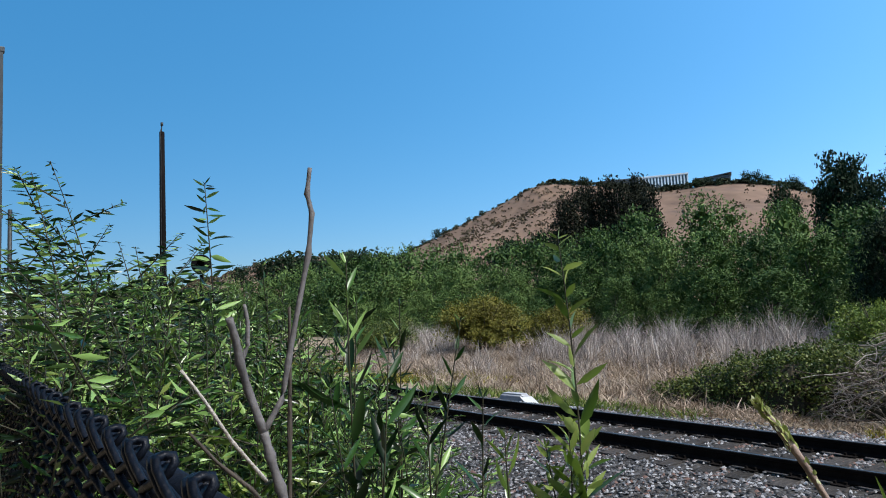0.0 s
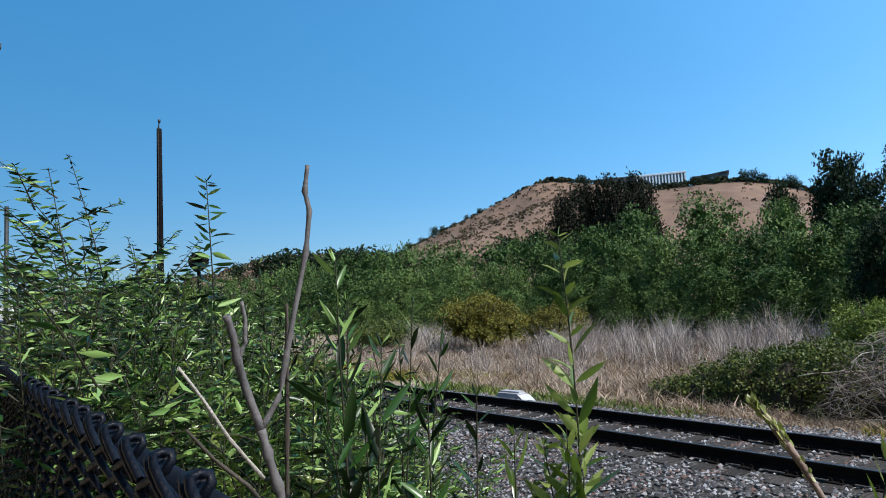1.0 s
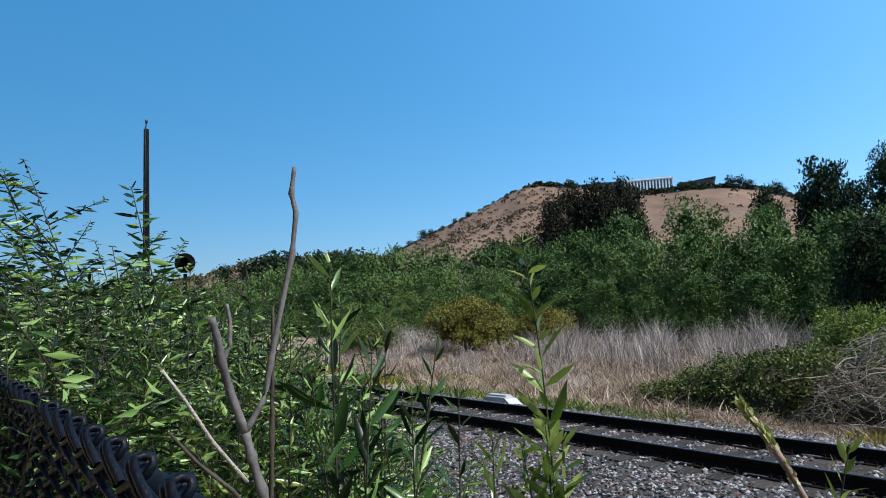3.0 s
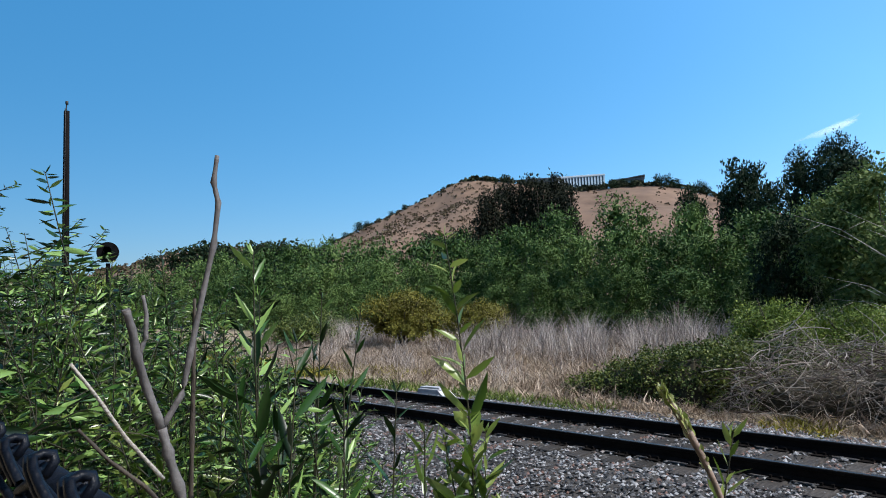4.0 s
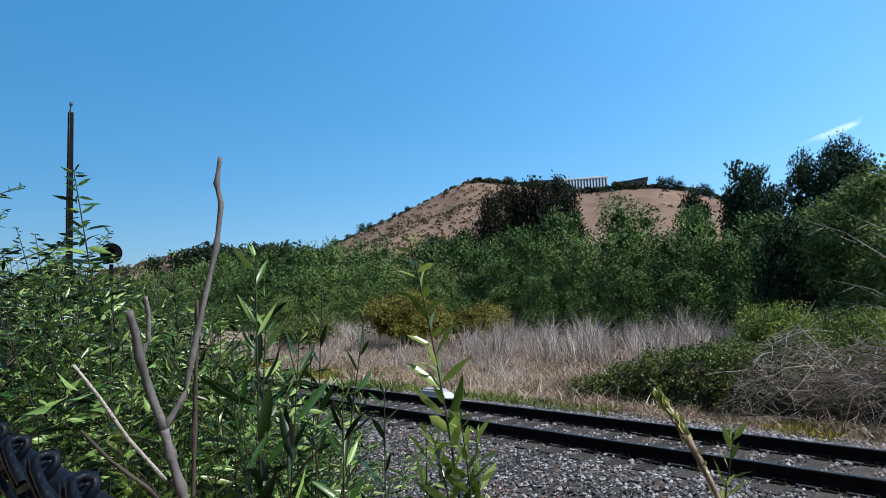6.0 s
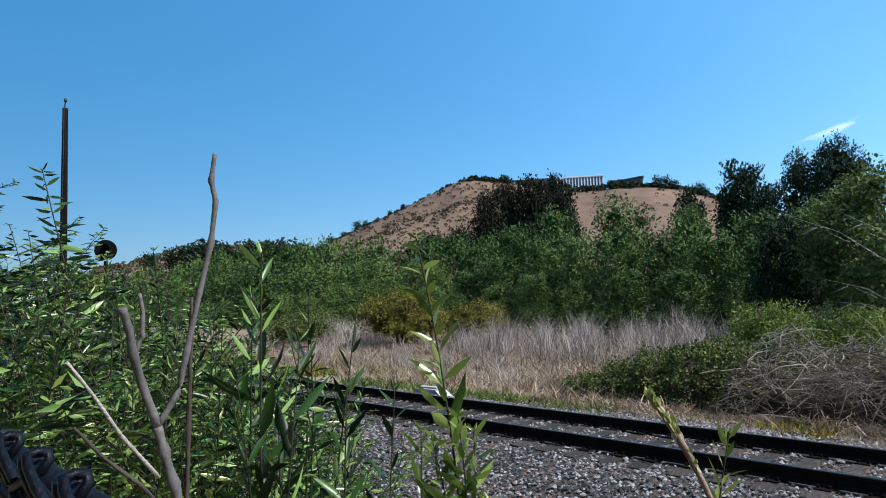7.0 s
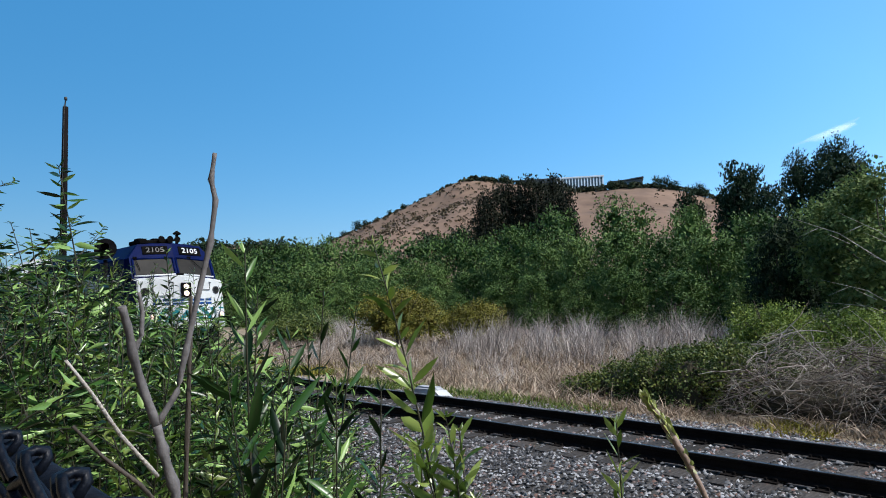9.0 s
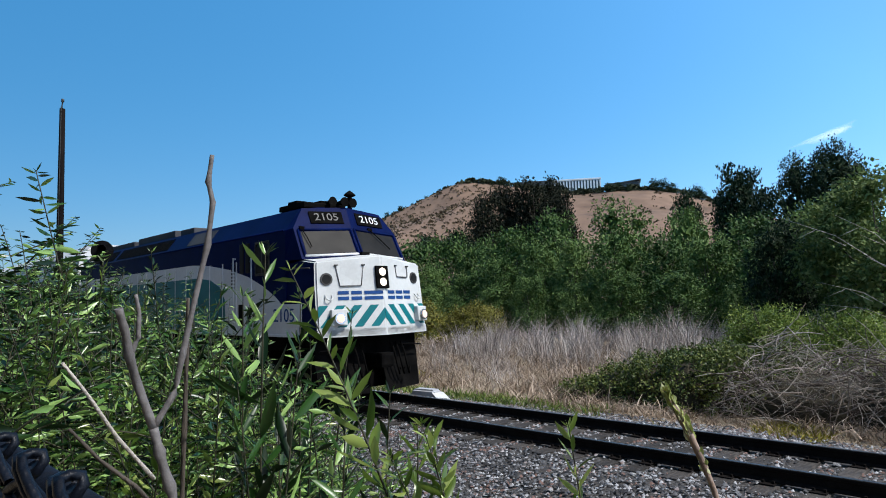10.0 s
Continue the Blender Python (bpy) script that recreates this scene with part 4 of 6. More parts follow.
def build_coach():
    """A tall two-level passenger car behind the locomotive; x = 0 at its leading end."""
    coach = thing("passenger_car", "tall two-level white and blue passenger car coupled behind", "railway car")
    bm = bmesh.new()
    side = [(-1.0, 0.55), (-1.45, 0.75), (-1.5, 2.2), (-1.5, 3.3), (-1.32, 4.4), (-0.8, 4.82), (0.8, 4.82), (1.32, 4.4), (1.5, 3.3), (1.5, 2.2), (1.45, 0.75), (1.0, 0.55)]
    extrude_x(bm, side, -25.6, 0)
    part("body", bm, M_SILVER, coach)
    for s in (-1, 1):
        for z0, z1, mat, nm in ((0.8, 2.18, M_TEAL, "teal_band"), (2.3, 3.28, M_BLUE, "blue_band")):
            bm = bmesh.new()
            prism(bm, [(-25.5, s * 1.506, z0), (-0.1, s * 1.506, z0), (-0.1, s * 1.506, z1), (-25.5, s * 1.506, z1)][::s], 0.006)
            part(nm, bm, mat, coach)
        for k in range(12):
            for z in (1.2, 3.0):
                bm = bmesh.new()
                x = -2.2 - k * 1.9
                box(bm, x - 0.7, x + 0.7, s * 1.51 - 0.015, s * 1.51 + 0.015, z - 0.02, z + 0.5, 0.05)
                part("window", bm, M_CABGLASS, coach)
    for bx in (-2.6, -23.0):
        bm = bmesh.new()
        for s in (-1, 1):
            box(bm, bx - 1.5, bx + 1.5, s * 1.05 - 0.06, s * 1.05 + 0.06, 0.4, 0.62, 0.03)
            for dx in (-1.2, 1.2):
                tube(bm, [(bx + dx, s * 0.69, 0.42), (bx + dx, s * 0.83, 0.42)], 0.42, 24)
        part("truck", bm, M_UNDER, coach)
    return coach


loco = build_locomotive()
coach = build_coach()


# ---- trees, thicket and things far off ----
M_POLE = material("creosoted_pole", 0.9, spec=0.1, ramp=((0.3, (0.004, 0.003, 0.003)), (0.7, (0.010, 0.008, 0.008))), scale=4, bump=0.5, stretch=(3, 3, 0.4))
M_POST = material("painted_lamp_post", 0.55, 0.2, ramp=((0.3, (0.020, 0.026, 0.028)), (0.7, (0.04, 0.046, 0.048))), scale=3)
M_BLACK = material("matt_black_paint", 0.9, ramp=((0.3, (0.004, 0.004, 0.004)), (0.7, (0.009, 0.009, 0.010))), scale=6, spec=0.05)
M_CONCRETE = material("pale_concrete", 0.85, ramp=((0.3, (0.42, 0.42, 0.40)), (0.7, (0.58, 0.58, 0.56))), scale=0.4, fine=0.3)
M_FACADE = material("pale_office_facade", 0.7, ramp=((0.3, (0.66, 0.72, 0.74)), (0.7, (0.78, 0.82, 0.83))), scale=0.1)
M_DARKROOF = material("dark_roof_metal", 0.6, ramp=((0.3, (0.035, 0.045, 0.05)), (0.7, (0.07, 0.08, 0.085))), scale=0.2)
M_OFFICE_GLASS = material("office_glass", 0.15, ramp=((0.3, (0.05, 0.07, 0.08)), (0.7, (0.10, 0.13, 0.14))), scale=0.2, spec=0.7)


def make_tree(name, label, category, seed, height, radius, trunk_h, leaf_count, leaf_len, mat, lobes_n=9, slim=1.0, base=0.0, group="", bare=0):
    """A tapered trunk with limbs, and a crown of many small leaves over uneven lobes."""
    rng = np.random.default_rng(seed)
    tree = thing(name, label, category, group=group)
    bm = bmesh.new()
    tr = max(0.06, height * 0.018)
    top = Vector((rng.normal() * radius * 0.1, rng.normal() * radius * 0.1, height * 0.72))
    tube(bm, [(0, 0, -0.4), (0.04, 0.02, trunk_h * 0.5), tuple(top * 0.55), tuple(top)], [tr * 1.3, tr, tr * 0.7, tr * 0.25], 7)
    lobes = []
    for k in range(lobes_n):
        a = 2.4 * k + rng.uniform(-0.4, 0.4)
        q = (k + 0.5) / lobes_n
        rr = radius * rng.uniform(0.28, 0.56) * (1 - 0.3 * q)
        out = radius * 0.62 * math.sqrt(max(0.05, 1 - (1.35 * q - 0.45) ** 2)) * rng.uniform(0.7, 1.1)
        c = np.array((math.cos(a) * out * slim, math.sin(a) * out, base + trunk_h + (height - trunk_h - rr * 0.7) * q))
        lobes.append((c, (rr, rr, rr * rng.uniform(0.75, 1.1))))
        tube(bm, [tuple(top * (0.2 + 0.5 * q)), tuple(Vector(c) * 0.6 + top * 0.2), tuple(c)], [tr * 0.45, tr * 0.25, tr * 0.08], 5)
    for k in range(bare):
        a, q = rng.uniform(0, 6.3), rng.uniform(0.3, 0.9)
        p = Vector((math.cos(a) * radius * 0.5, math.sin(a) * radius * 0.5, height * q))
        d = Vector((math.cos(a), math.sin(a), rng.uniform(0.0, 0.8))) * radius * rng.uniform(0.7, 1.1)
        tube(bm, [tuple(top * q), tuple(p), tuple(p + d * 0.6), tuple(p + d)], [0.03, 0.018, 0.012, 0.004], 5)
    part("trunk", bm, M_BARK, tree)
    v, f = crown(rng, lobes, leaf_count, leaf_len, leaf_len * 0.58, inner=0.68, core=22, shell=1.1)
    part("crown", raw("crown", v, f, mat), None, tree)
    return tree


def stand(tree, az, d, turn=0.0, size=1.0, tall=None):
    x, y, _ = polar(az, d)
    z = float(ground_z(x, y)) - 0.05
    tree.matrix_basis = Matrix.LocRotScale((x, y, z), Euler((0, 0, radians(turn))), (size, size, tall or size))
    return tree


def plant(model, used, az, d, turn, size, tall=None):
    """The model itself the first time, a copy of it after that."""
    if used.get(model):
        x, y, _ = polar(az, d)
        t = copy_thing(model, Matrix.Identity(4))
        return stand(t, az, d, turn, size, tall)
    used[model] = True
    return stand(model, az, d, turn, size, tall)


SKYLINE = [(79, 3.0), (76.9, 3.0), (72.3, 3.0), (69.8, 3.4), (67.5, 3.8), (65.5, 4.3), (61.9, 4.9), (58.7, 5.15), (56.3, 5.3), (51.5, 5.8), (47.6, 5.3), (45.2, 5.4), (43.7, 5.0), (41.7, 5.7), (40.3, 6.6), (36.9, 8.0), (34.5, 8.4),
           (32.2, 7.9), (29.9, 8.0), (27.8, 7.3), (24, 6.6), (21.9, 6.9), (19.5, 7.4), (17.6, 7.0), (13.4, 7.0), (8, 8.0), (0, 8.5)]
THICKET_EDGE = [(79, 118), (76, 108), (69, 86), (62, 65), (55.5, 53), (49, 47.5), (43, 44), (37, 38.5), (31, 34.5), (25, 31.5), (18.8, 29), (11, 27.5), (0, 26)]


def build_thicket():
    """Three ranks of willows, low in front and rising to the skyline behind."""
    rng = np.random.default_rng(31)
    label = "dense green willow thicket tree of small dull leaves"
    models = [make_tree("thicket_tree", label, "tree", 40 + k, 6.4, 2.6, 0.3, 5000, 0.25, M_HEDGE, lobes_n=20, group="thicket behind the dry grass") for k in range(4)]
    models += [make_tree("thicket_tree", label, "tree", 140 + k, 6.4, 2.6, 0.3, 8000, 0.185, M_HEDGE, lobes_n=22, group="thicket behind the dry grass") for k in range(3)]
    used = {}
    n = 0
    for far, up in ((1.0, 0.40), (1.11, 0.72), (1.24, 1.0)):
        az = 79.0
        while az > 1:
            d = ridge(THICKET_EDGE, az) * far
            el = ridge(SKYLINE, az) * up - (1 - up) * 1.4
            h = 2.0 + d * math.tan(radians(el)) + rng.normal() * 0.3
            sz = h / 6.5
            wide = min(sz, 1.2) * rng.uniform(0.75, 1.08) * (1.2 if up < 0.5 else 1.0)
            plant(models[n % 4 if d > 56 else 4 + n % 3], used, az, d + rng.normal() * 0.6, rng.uniform(0, 360), wide, sz)
            n += 1
            az -= math.degrees(max(2.4, 3.4 * wide) * rng.uniform(0.75, 1.2) / d)


def build_trees():
    used = {}
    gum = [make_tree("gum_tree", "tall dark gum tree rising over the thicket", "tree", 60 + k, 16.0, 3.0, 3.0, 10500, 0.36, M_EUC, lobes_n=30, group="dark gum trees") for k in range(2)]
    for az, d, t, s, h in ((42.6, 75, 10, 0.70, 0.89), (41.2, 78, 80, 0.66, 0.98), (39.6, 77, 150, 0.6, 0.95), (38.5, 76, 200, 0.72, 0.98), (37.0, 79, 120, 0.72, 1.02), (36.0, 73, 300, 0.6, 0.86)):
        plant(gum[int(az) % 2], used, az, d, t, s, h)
    dark = make_tree("broadleaf_tree", "large dark broadleaf tree with a rounded crown", "tree", 64, 13.6, 4.6, 5.0, 15000, 0.25, M_PINE, lobes_n=15)
    stand(dark, 17.5, 62, 40, 0.64, 0.98)
    d2 = copy_thing(dark, Matrix.Identity(4))
    stand(d2, 15.7, 60, 160, 0.56, 1.0)
    con = make_tree("conifer", "narrow dark conifer behind the thicket", "tree", 66, 9.6, 2.1, 1.0, 7500, 0.26, M_PINE, lobes_n=18, group="dark conifers")
    used = {}
    for az, d, t, s, h in ((22.5, 45, 0, 0.64, 1.05), (23.4, 46, 70, 0.5, 0.9), (21.6, 45, 200, 0.6, 1.0), (20.5, 43, 290, 0.6, 0.86), (26.2, 60, 120, 0.66, 1.13), (25.6, 60, 20, 0.5, 1.03), (15.0, 40, 10, 0.9, 0.9)):
        plant(con, used, az, d, t, s, h)
    edge = make_tree("willow_tree", "tall leafy willow with bare outer branches", "tree", 70, 9.6, 3.3, 1.2, 17000, 0.17, M_HEDGE_PALE, lobes_n=13)
    stand(edge, 9.0, 31, 30, 0.62, 0.88)
    mid = make_tree("willow_tree", "dark green leafy willow beside the brush pile", "tree", 71, 6.6, 2.9, 0.6, 16000, 0.16, M_HEDGE_PALE, lobes_n=12, bare=3)
    stand(mid, 13.2, 26.5, 200, 0.92, 0.92)
    # an added dark tree that stands in for a patch of deep shade
    shade = make_tree("willow_tree", "dark green willow standing in for deep shade in front of the conifers", "tree", 72, 5.4, 2.3, 0.4, 11000, 0.15, M_PINE, lobes_n=14)
    stand(shade, 19.8, 28.2, 60, 0.62, 0.9)
    yel = make_tree("roadside_tree", "round yellow-green tree beyond the line", "tree", 73, 7.6, 2.2, 1.2, 8000, 0.22, M_LIME, lobes_n=9)
    stand(yel, 77.6, 52, 0, 0.80, 0.80)
    y2 = copy_thing(yel, Matrix.Identity(4))
    stand(y2, 74.6, 50, 90, 0.85, 0.62)
    # small trees along the hill's skyline
    rng = np.random.default_rng(75)
    small = [make_tree("hilltop_tree", "small dark tree on the brown hill's skyline", "tree", 76 + k, 7.0, 3.0, 0.8, 850, 0.68, M_PINE, lobes_n=7, group="trees along the hill's skyline") for k in range(2)]
    used = {}
    for az, s in ((56.3, 0.7), (55.2, 0.6), (54.0, 0.95), (53.3, 0.7), (52.3, 0.5), (51.2, 0.55), (50, 0.5), (49, 0.4), (47.8, 0.45), (46.6, 0.4), (43.6, 0.35), (42, 0.5), (41.2, 0.9), (36.4, 0.9), (32.2, 0.8), (31.4, 0.9), (30.6, 0.6),
                  (28.6, 1.1), (27.9, 1.2), (27.2, 0.9), (25.3, 1.1), (24.9, 0.8), (23.9, 0.6), (23.0, 1.0), (22.4, 0.7)):
        d = 329 + rng.uniform(-2, 3)
        x, y, _ = polar(az, d)
        z = 2.06 + 330 * math.tan(radians(float(ridge(HILL_CREST, az)))) - 1.8
        s *= 0.78
        m = Matrix.LocRotScale((x, y, z), Euler((0, 0, rng.uniform(0, 6))), (s * 1.2, s * 1.0, s))
        mod = small[int(az * 10) % 2]
        if used.get(mod):
            copy_thing(mod, Matrix.Identity(4)).matrix_basis = m
        else:
            used[mod] = True
            mod.matrix_basis = m
    # dark oaks in the fold at the hill's foot
    for k in range(13):
        az = 43.0 + k * 0.48 + rng.uniform(-0.2, 0.2)
        i = int(round(float(az) / 0.5))
        j = int(rng.integers(9, 12))
        s = rng.uniform(0.55, 0.95)
        copy_thing(small[k % 2], Matrix.Identity(4)).matrix_basis = Matrix.LocRotScale(Vector(HILL_V[i, j]) - Vector((0, 0, 0.4)), Euler((0, 0, k)), (s * 1.3, s * 1.3, s))
    # line of trees on the far ridge, seen over the thicket
    for az, d, s in ((68.6, 300, 1.5), (67.2, 300, 1.9), (66.0, 290, 2.1), (65.0, 300, 1.6), (63.2, 280, 2.0), (62.2, 285, 1.8), (61.2, 280, 2.3), (60.2, 290, 2.0), (59.3, 285, 1.7), (58.4, 285, 1.6), (57.5, 300, 1.5), (70.5, 320, 1.2)):
        x, y, _ = polar(az, d)
        top = 2.06 + d * math.tan(radians(float(ridge(FAR_CREST, az)) + 0.25))
        t = copy_thing(small[int(az * 10) % 2], Matrix.Identity(4))
        t.matrix_basis = Matrix.LocRotScale((x, y, top - 7.0 * s * 1.05), Euler((0, 0, az)), (s * 1.3, s * 1.3, s))


def build_offices():
    """Two low buildings on the hilltop: a pale colonnade, and a darker hall with a sloping roof."""
    a, b = Vector(polar(39.6, 338)), Vector(polar(32.9, 338))
    u = (b - a).normalized()
    n = Vector((u.y, -u.x, 0))
    if n.dot(a) > 0:
        n = -n
    z0 = 55.0
    hall = thing("office_building", "pale flat-roofed office building with a tall colonnade", "building")
    m = Matrix((u, -n, Vector((0, 0, 1)))).transposed().to_4x4()
    m.translation = a + Vector((0, 0, z0))
    hall.matrix_basis = m
    w = (b - a).length
    bm = bmesh.new()
    box(bm, 0, w, 1.5, 14, 0, 6.2)
    part("wall", bm, M_OFFICE_GLASS, hall, "dark glazed wall behind the columns")
    bm = bmesh.new()
    box(bm, -0.5, w + 0.5, 0, 14.5, 6.2, 7.0, 0.1)
    part("roof", bm, M_FACADE, hall)
    bm = bmesh.new()
    box(bm, -3.5, w * 0.42, -0.4, 9, 4.6, 6.9, 0.1)
    part("penthouse", bm, M_DARKROOF, hall)
    for k in range(18):
        x = w * 0.36 + k * w * 0.64 / 17
        bm = bmesh.new()
        box(bm, x - 0.32, x + 0.32, 0.2, 1.2, 0, 6.2, 0.05)
        part("column", bm, M_FACADE, hall)
    a, b = Vector(polar(32.4, 336)), Vector(polar(29.7, 336))
    u = (b - a).normalized()
    n = Vector((-u.y, u.x, 0))
    if n.dot(a) < 0:
        n = -n
    barn = thing("low_building", "low dark building with a sloping roof", "building")
    m = Matrix((u, n, Vector((0, 0, 1)))).transposed().to_4x4()
    m.translation = a + Vector((0, 0, 54.3))
    barn.matrix_basis = m
    w = (b - a).length
    bm = bmesh.new()
    box(bm, 0, w, 0, 10, 0, 4.0)
    part("wall", bm, M_DARKROOF, barn)
    bm = bmesh.new()
    vs = [(-1, -0.6, 3.2), (w + 0.5, -0.6, 5.2), (w + 0.5, 10.5, 5.2), (-1, 10.5, 3.2)]
    prism(bm, vs, 0.5)
    part("roof", bm, M_DARKROOF, barn)
    for k in range(4):
        bm = bmesh.new()
        box(bm, 1 + k * w / 4.4, 2.4 + k * w / 4.4, -0.06, 0.04, 0.9, 2.6)
        part("window", bm, M_OFFICE_GLASS, barn)


def build_poles():
    x, y, _ = polar(76.4, 24)
    pole = thing("utility_pole", "dark bare wooden utility pole beside the line", "utility pole", pose(x, y, -0.5))
    bm = bmesh.new()
    tube(bm, [(0, 0, -0.3), (-0.02, 0, 3), (0.0, 0, 6), (0.03, 0.0, 9.05)], [0.125, 0.112, 0.098, 0.082], 14)
    part("shaft", bm, M_POLE, pole)
    bm = bmesh.new()
    tube(bm, [(0.10, -0.03, 8.95), (0.10, -0.03, 9.14), (0.13, -0.02, 9.26)], 0.02, 6)
    tube(bm, [(0.13, -0.02, 9.24), (0.13, -0.02, 9.34)], 0.045, 8)
    part("insulator", bm, M_STEEL, pole)
    bm = bmesh.new()
    tube(bm, [(0.12, -0.06, 9.1), (0.16, -0.07, 8.2), (0.13, -0.08, 6.5), (0.15, -0.1, 2)], 0.012, 5)
    part("ground_wire", bm, M_STEEL, pole)
    x, y, _ = polar(73.55, 22.5)
    sig = thing("railway_signal", "black railway signal with a round target on a mast", "railway signal", pose(x, y, float(ground_z(x, y)), 0, 0, -20))
    bm = bmesh.new()
    tube(bm, [(0, 0, -0.2), (0, 0, 3.95)], 0.06, 10)
    box(bm, -0.2, 0.2, -0.2, 0.2, -0.2, 0.12, 0.02)
    part("mast", bm, M_BLACK, sig)
    bm = bmesh.new()
    tube(bm, [(0.10, 0, 4.28), (0.125, 0, 4.28)], 0.31, 32)
    part("target", bm, M_BLACK, sig)
    bm = bmesh.new()
    box(bm, -0.22, 0.10, -0.13, 0.13, 4.12, 4.44, 0.03)
    tube(bm, [(0.12, 0, 4.34), (0.40, 0, 4.32)], 0.12, 14, caps=False)
    part("lamp_hood", bm, M_BLACK, sig)
    bm = bmesh.new()
    box(bm, -0.25, 0.25, -0.2, 0.2, 2.3, 2.95, 0.03)
    part("case", bm, M_BLACK, sig)
    for dy in (-0.18, 0.18):
        bm = bmesh.new()
        tube(bm, [(-0.35, dy, 0), (-0.12, dy, 3.4)], 0.018, 6)
        part("ladder_rail", bm, M_BLACK, sig)
    x, y, _ = polar(87.45, 25)
    post = thing("lamp_post", "tall grey square lamp post with a short arm", "lamp post", pose(x, y, 0.1, 0, 0, 0))
    bm = bmesh.new()
    box(bm, -0.105, 0.105, -0.105, 0.105, -0.4, 10.95, 0.015)
    part("post", bm, M_POST, post)
    bm = bmesh.new()
    box(bm, -0.12, 0.12, -0.55, 0.14, 10.95, 11.12, 0.02)
    part("arm", bm, M_POST, post)
    bm = bmesh.new()
    box(bm, -0.08, 0.08, -0.75, 0.14, 5.55, 5.72, 0.02)
    part("bracket", bm, M_POST, post)
    x, y, _ = polar(86.7, 28)
    slim = thing("sign_pole", "thin grey pole near the lamp post", "pole", pose(x, y, 0.1))
    bm = bmesh.new()
    tube(bm, [(0, 0, -0.4), (0, 0, 6.3)], 0.07, 10)
    part("shaft", bm, M_POST, slim)
    x, y, _ = polar(85.6, 120)
    lamp = thing("street_lamp", "distant grey street lamp with a single arm", "street lamp", pose(x, y, 0))
    bm = bmesh.new()
    tube(bm, [(0, 0, -0.4), (0, 0, 11.2)], [0.16, 0.1], 8)
    part("post", bm, M_POST, lamp)
    bm = bmesh.new()
    tube(bm, [(0, 0, 11.15), (0, -2.2, 11.35)], 0.08, 6)
    box(bm, -0.25, 0.25, -3.0, -1.8, 11.2, 11.5, 0.05)
    part("head", bm, M_POST, lamp)
    # pale parapet of a road crossing beyond
    bar = thing("road_parapet", "pale concrete parapet of a distant road", "parapet", pose(-118, 14, 0, 0, 0, 0))
    bm = bmesh.new()
    box(bm, -0.4, 0.4, -22, 18, 4.6, 5.3, 0.05)
    part("rail", bm, M_CONCRETE, bar)
    bm = bmesh.new()
    box(bm, -0.8, 3, -22, 18, 3.4, 4.5, 0.05)
    part("deck", bm, M_CONCRETE, bar)
    for k in range(9):
        bm = bmesh.new()
        box(bm, -0.35, 0.35, -21 + k * 4.7, -20.2 + k * 4.7, -0.8, 4.7)
        part("pier", bm, M_CONCRETE, bar)


# the veils give off light themselves, in place of sunlight on the cloud
M_CLOUD = glow("glowing_thin_cloud", (0.85, 0.95, 1.0), 0.85)
M_CLOUD.node_tree.nodes["Principled BSDF"].inputs["Alpha"].default_value = 0.11
M_CLOUD.node_tree.nodes["Principled BSDF"].inputs["Roughness"].default_value = 1.0


def build_cloud():
    """A small wisp of cloud: thin tapered veils far behind the trees, thickest towards one end."""
    x, y, _ = polar(16.35, 2400)
    cloud = thing("cloud", "small thin wisp of white cloud", "cloud", Matrix.Translation((x, y, 488)) @ pose(0, 0, 0, 90, 0, 16.35), kind="structure")
    rng = np.random.default_rng(77)
    for k in range(6):
        q = k / 5
        ln, ht, off = 84 - 62 * q, 22 - 16 * q, 46 * q
        bm = bmesh.new()
        n = 22
        vs = []
        for i in range(n):
            a = 2 * math.pi * i / n
            r = 1 + 0.16 * math.sin(3 * a + k) + 0.10 * rng.normal()
            px, py = math.cos(a) * ln * r, math.sin(a) * ht * r * (0.62 + 0.38 * math.cos(a))
            vs.append(bm.verts.new((px + off, py + 0.26 * (px + off), k * 1.5)))
        bm.faces.new(vs)
        part("veil", bm, M_CLOUD, cloud)


build_thicket()
build_trees()
build_offices()
build_poles()
build_cloud()


# ---- the far side of the track: dry grass, shrubs, brush ----
def scatter_stalks(name, label, category, seed, n, xr, yr, keep, hgt, width, lean, mat, clump=0.0):
    rng = np.random.default_rng(seed)
    if clump:
        m = n // 14
        cx, cy = rng.uniform(*xr, m), rng.uniform(*yr, m)
        x = np.repeat(cx, 14) + rng.normal(size=m * 14) * clump
        y = np.repeat(cy, 14) + rng.normal(size=m * 14) * clump
    else:
        x, y = rng.uniform(*xr, n), rng.uniform(*yr, n)
    k = keep(x, y)
    x, y = x[k], y[k]
    h = hgt(x, y, rng)
    base = np.stack((x, y, ground_z(x, y) - 0.03), axis=1)
    ln = rng.normal(size=(len(x), 3)) * (h * lean)[:, None] + np.array((0.0, 0, 0))
    ln[:, 2] = -np.abs(ln[:, 2]) * 0.6
    v, f = stalks(rng, base, h, ln, width * rng.uniform(0.6, 1.5, len(x)))
    return tagged(new(name, raw(name, v, f, mat)), label, category, kind="stuff")


def wav(x, y):
    return 0.5 + 0.25 * np.sin(x * 0.55 + 1.3) + 0.25 * np.sin(x * 0.23 + y * 0.5)


def edge_y(x):
    """Where the dry bank begins beyond the ballast."""
    return 12.7 + 0.35 * np.sin(x * 0.8) + np.clip((-x - 14) * 0.06, 0, 2)


def mound_at(x, y):
    return (x > -10.2) & (x < 2.0) & (y > 13.0 - 0.02 * x) & (y < 17.4)


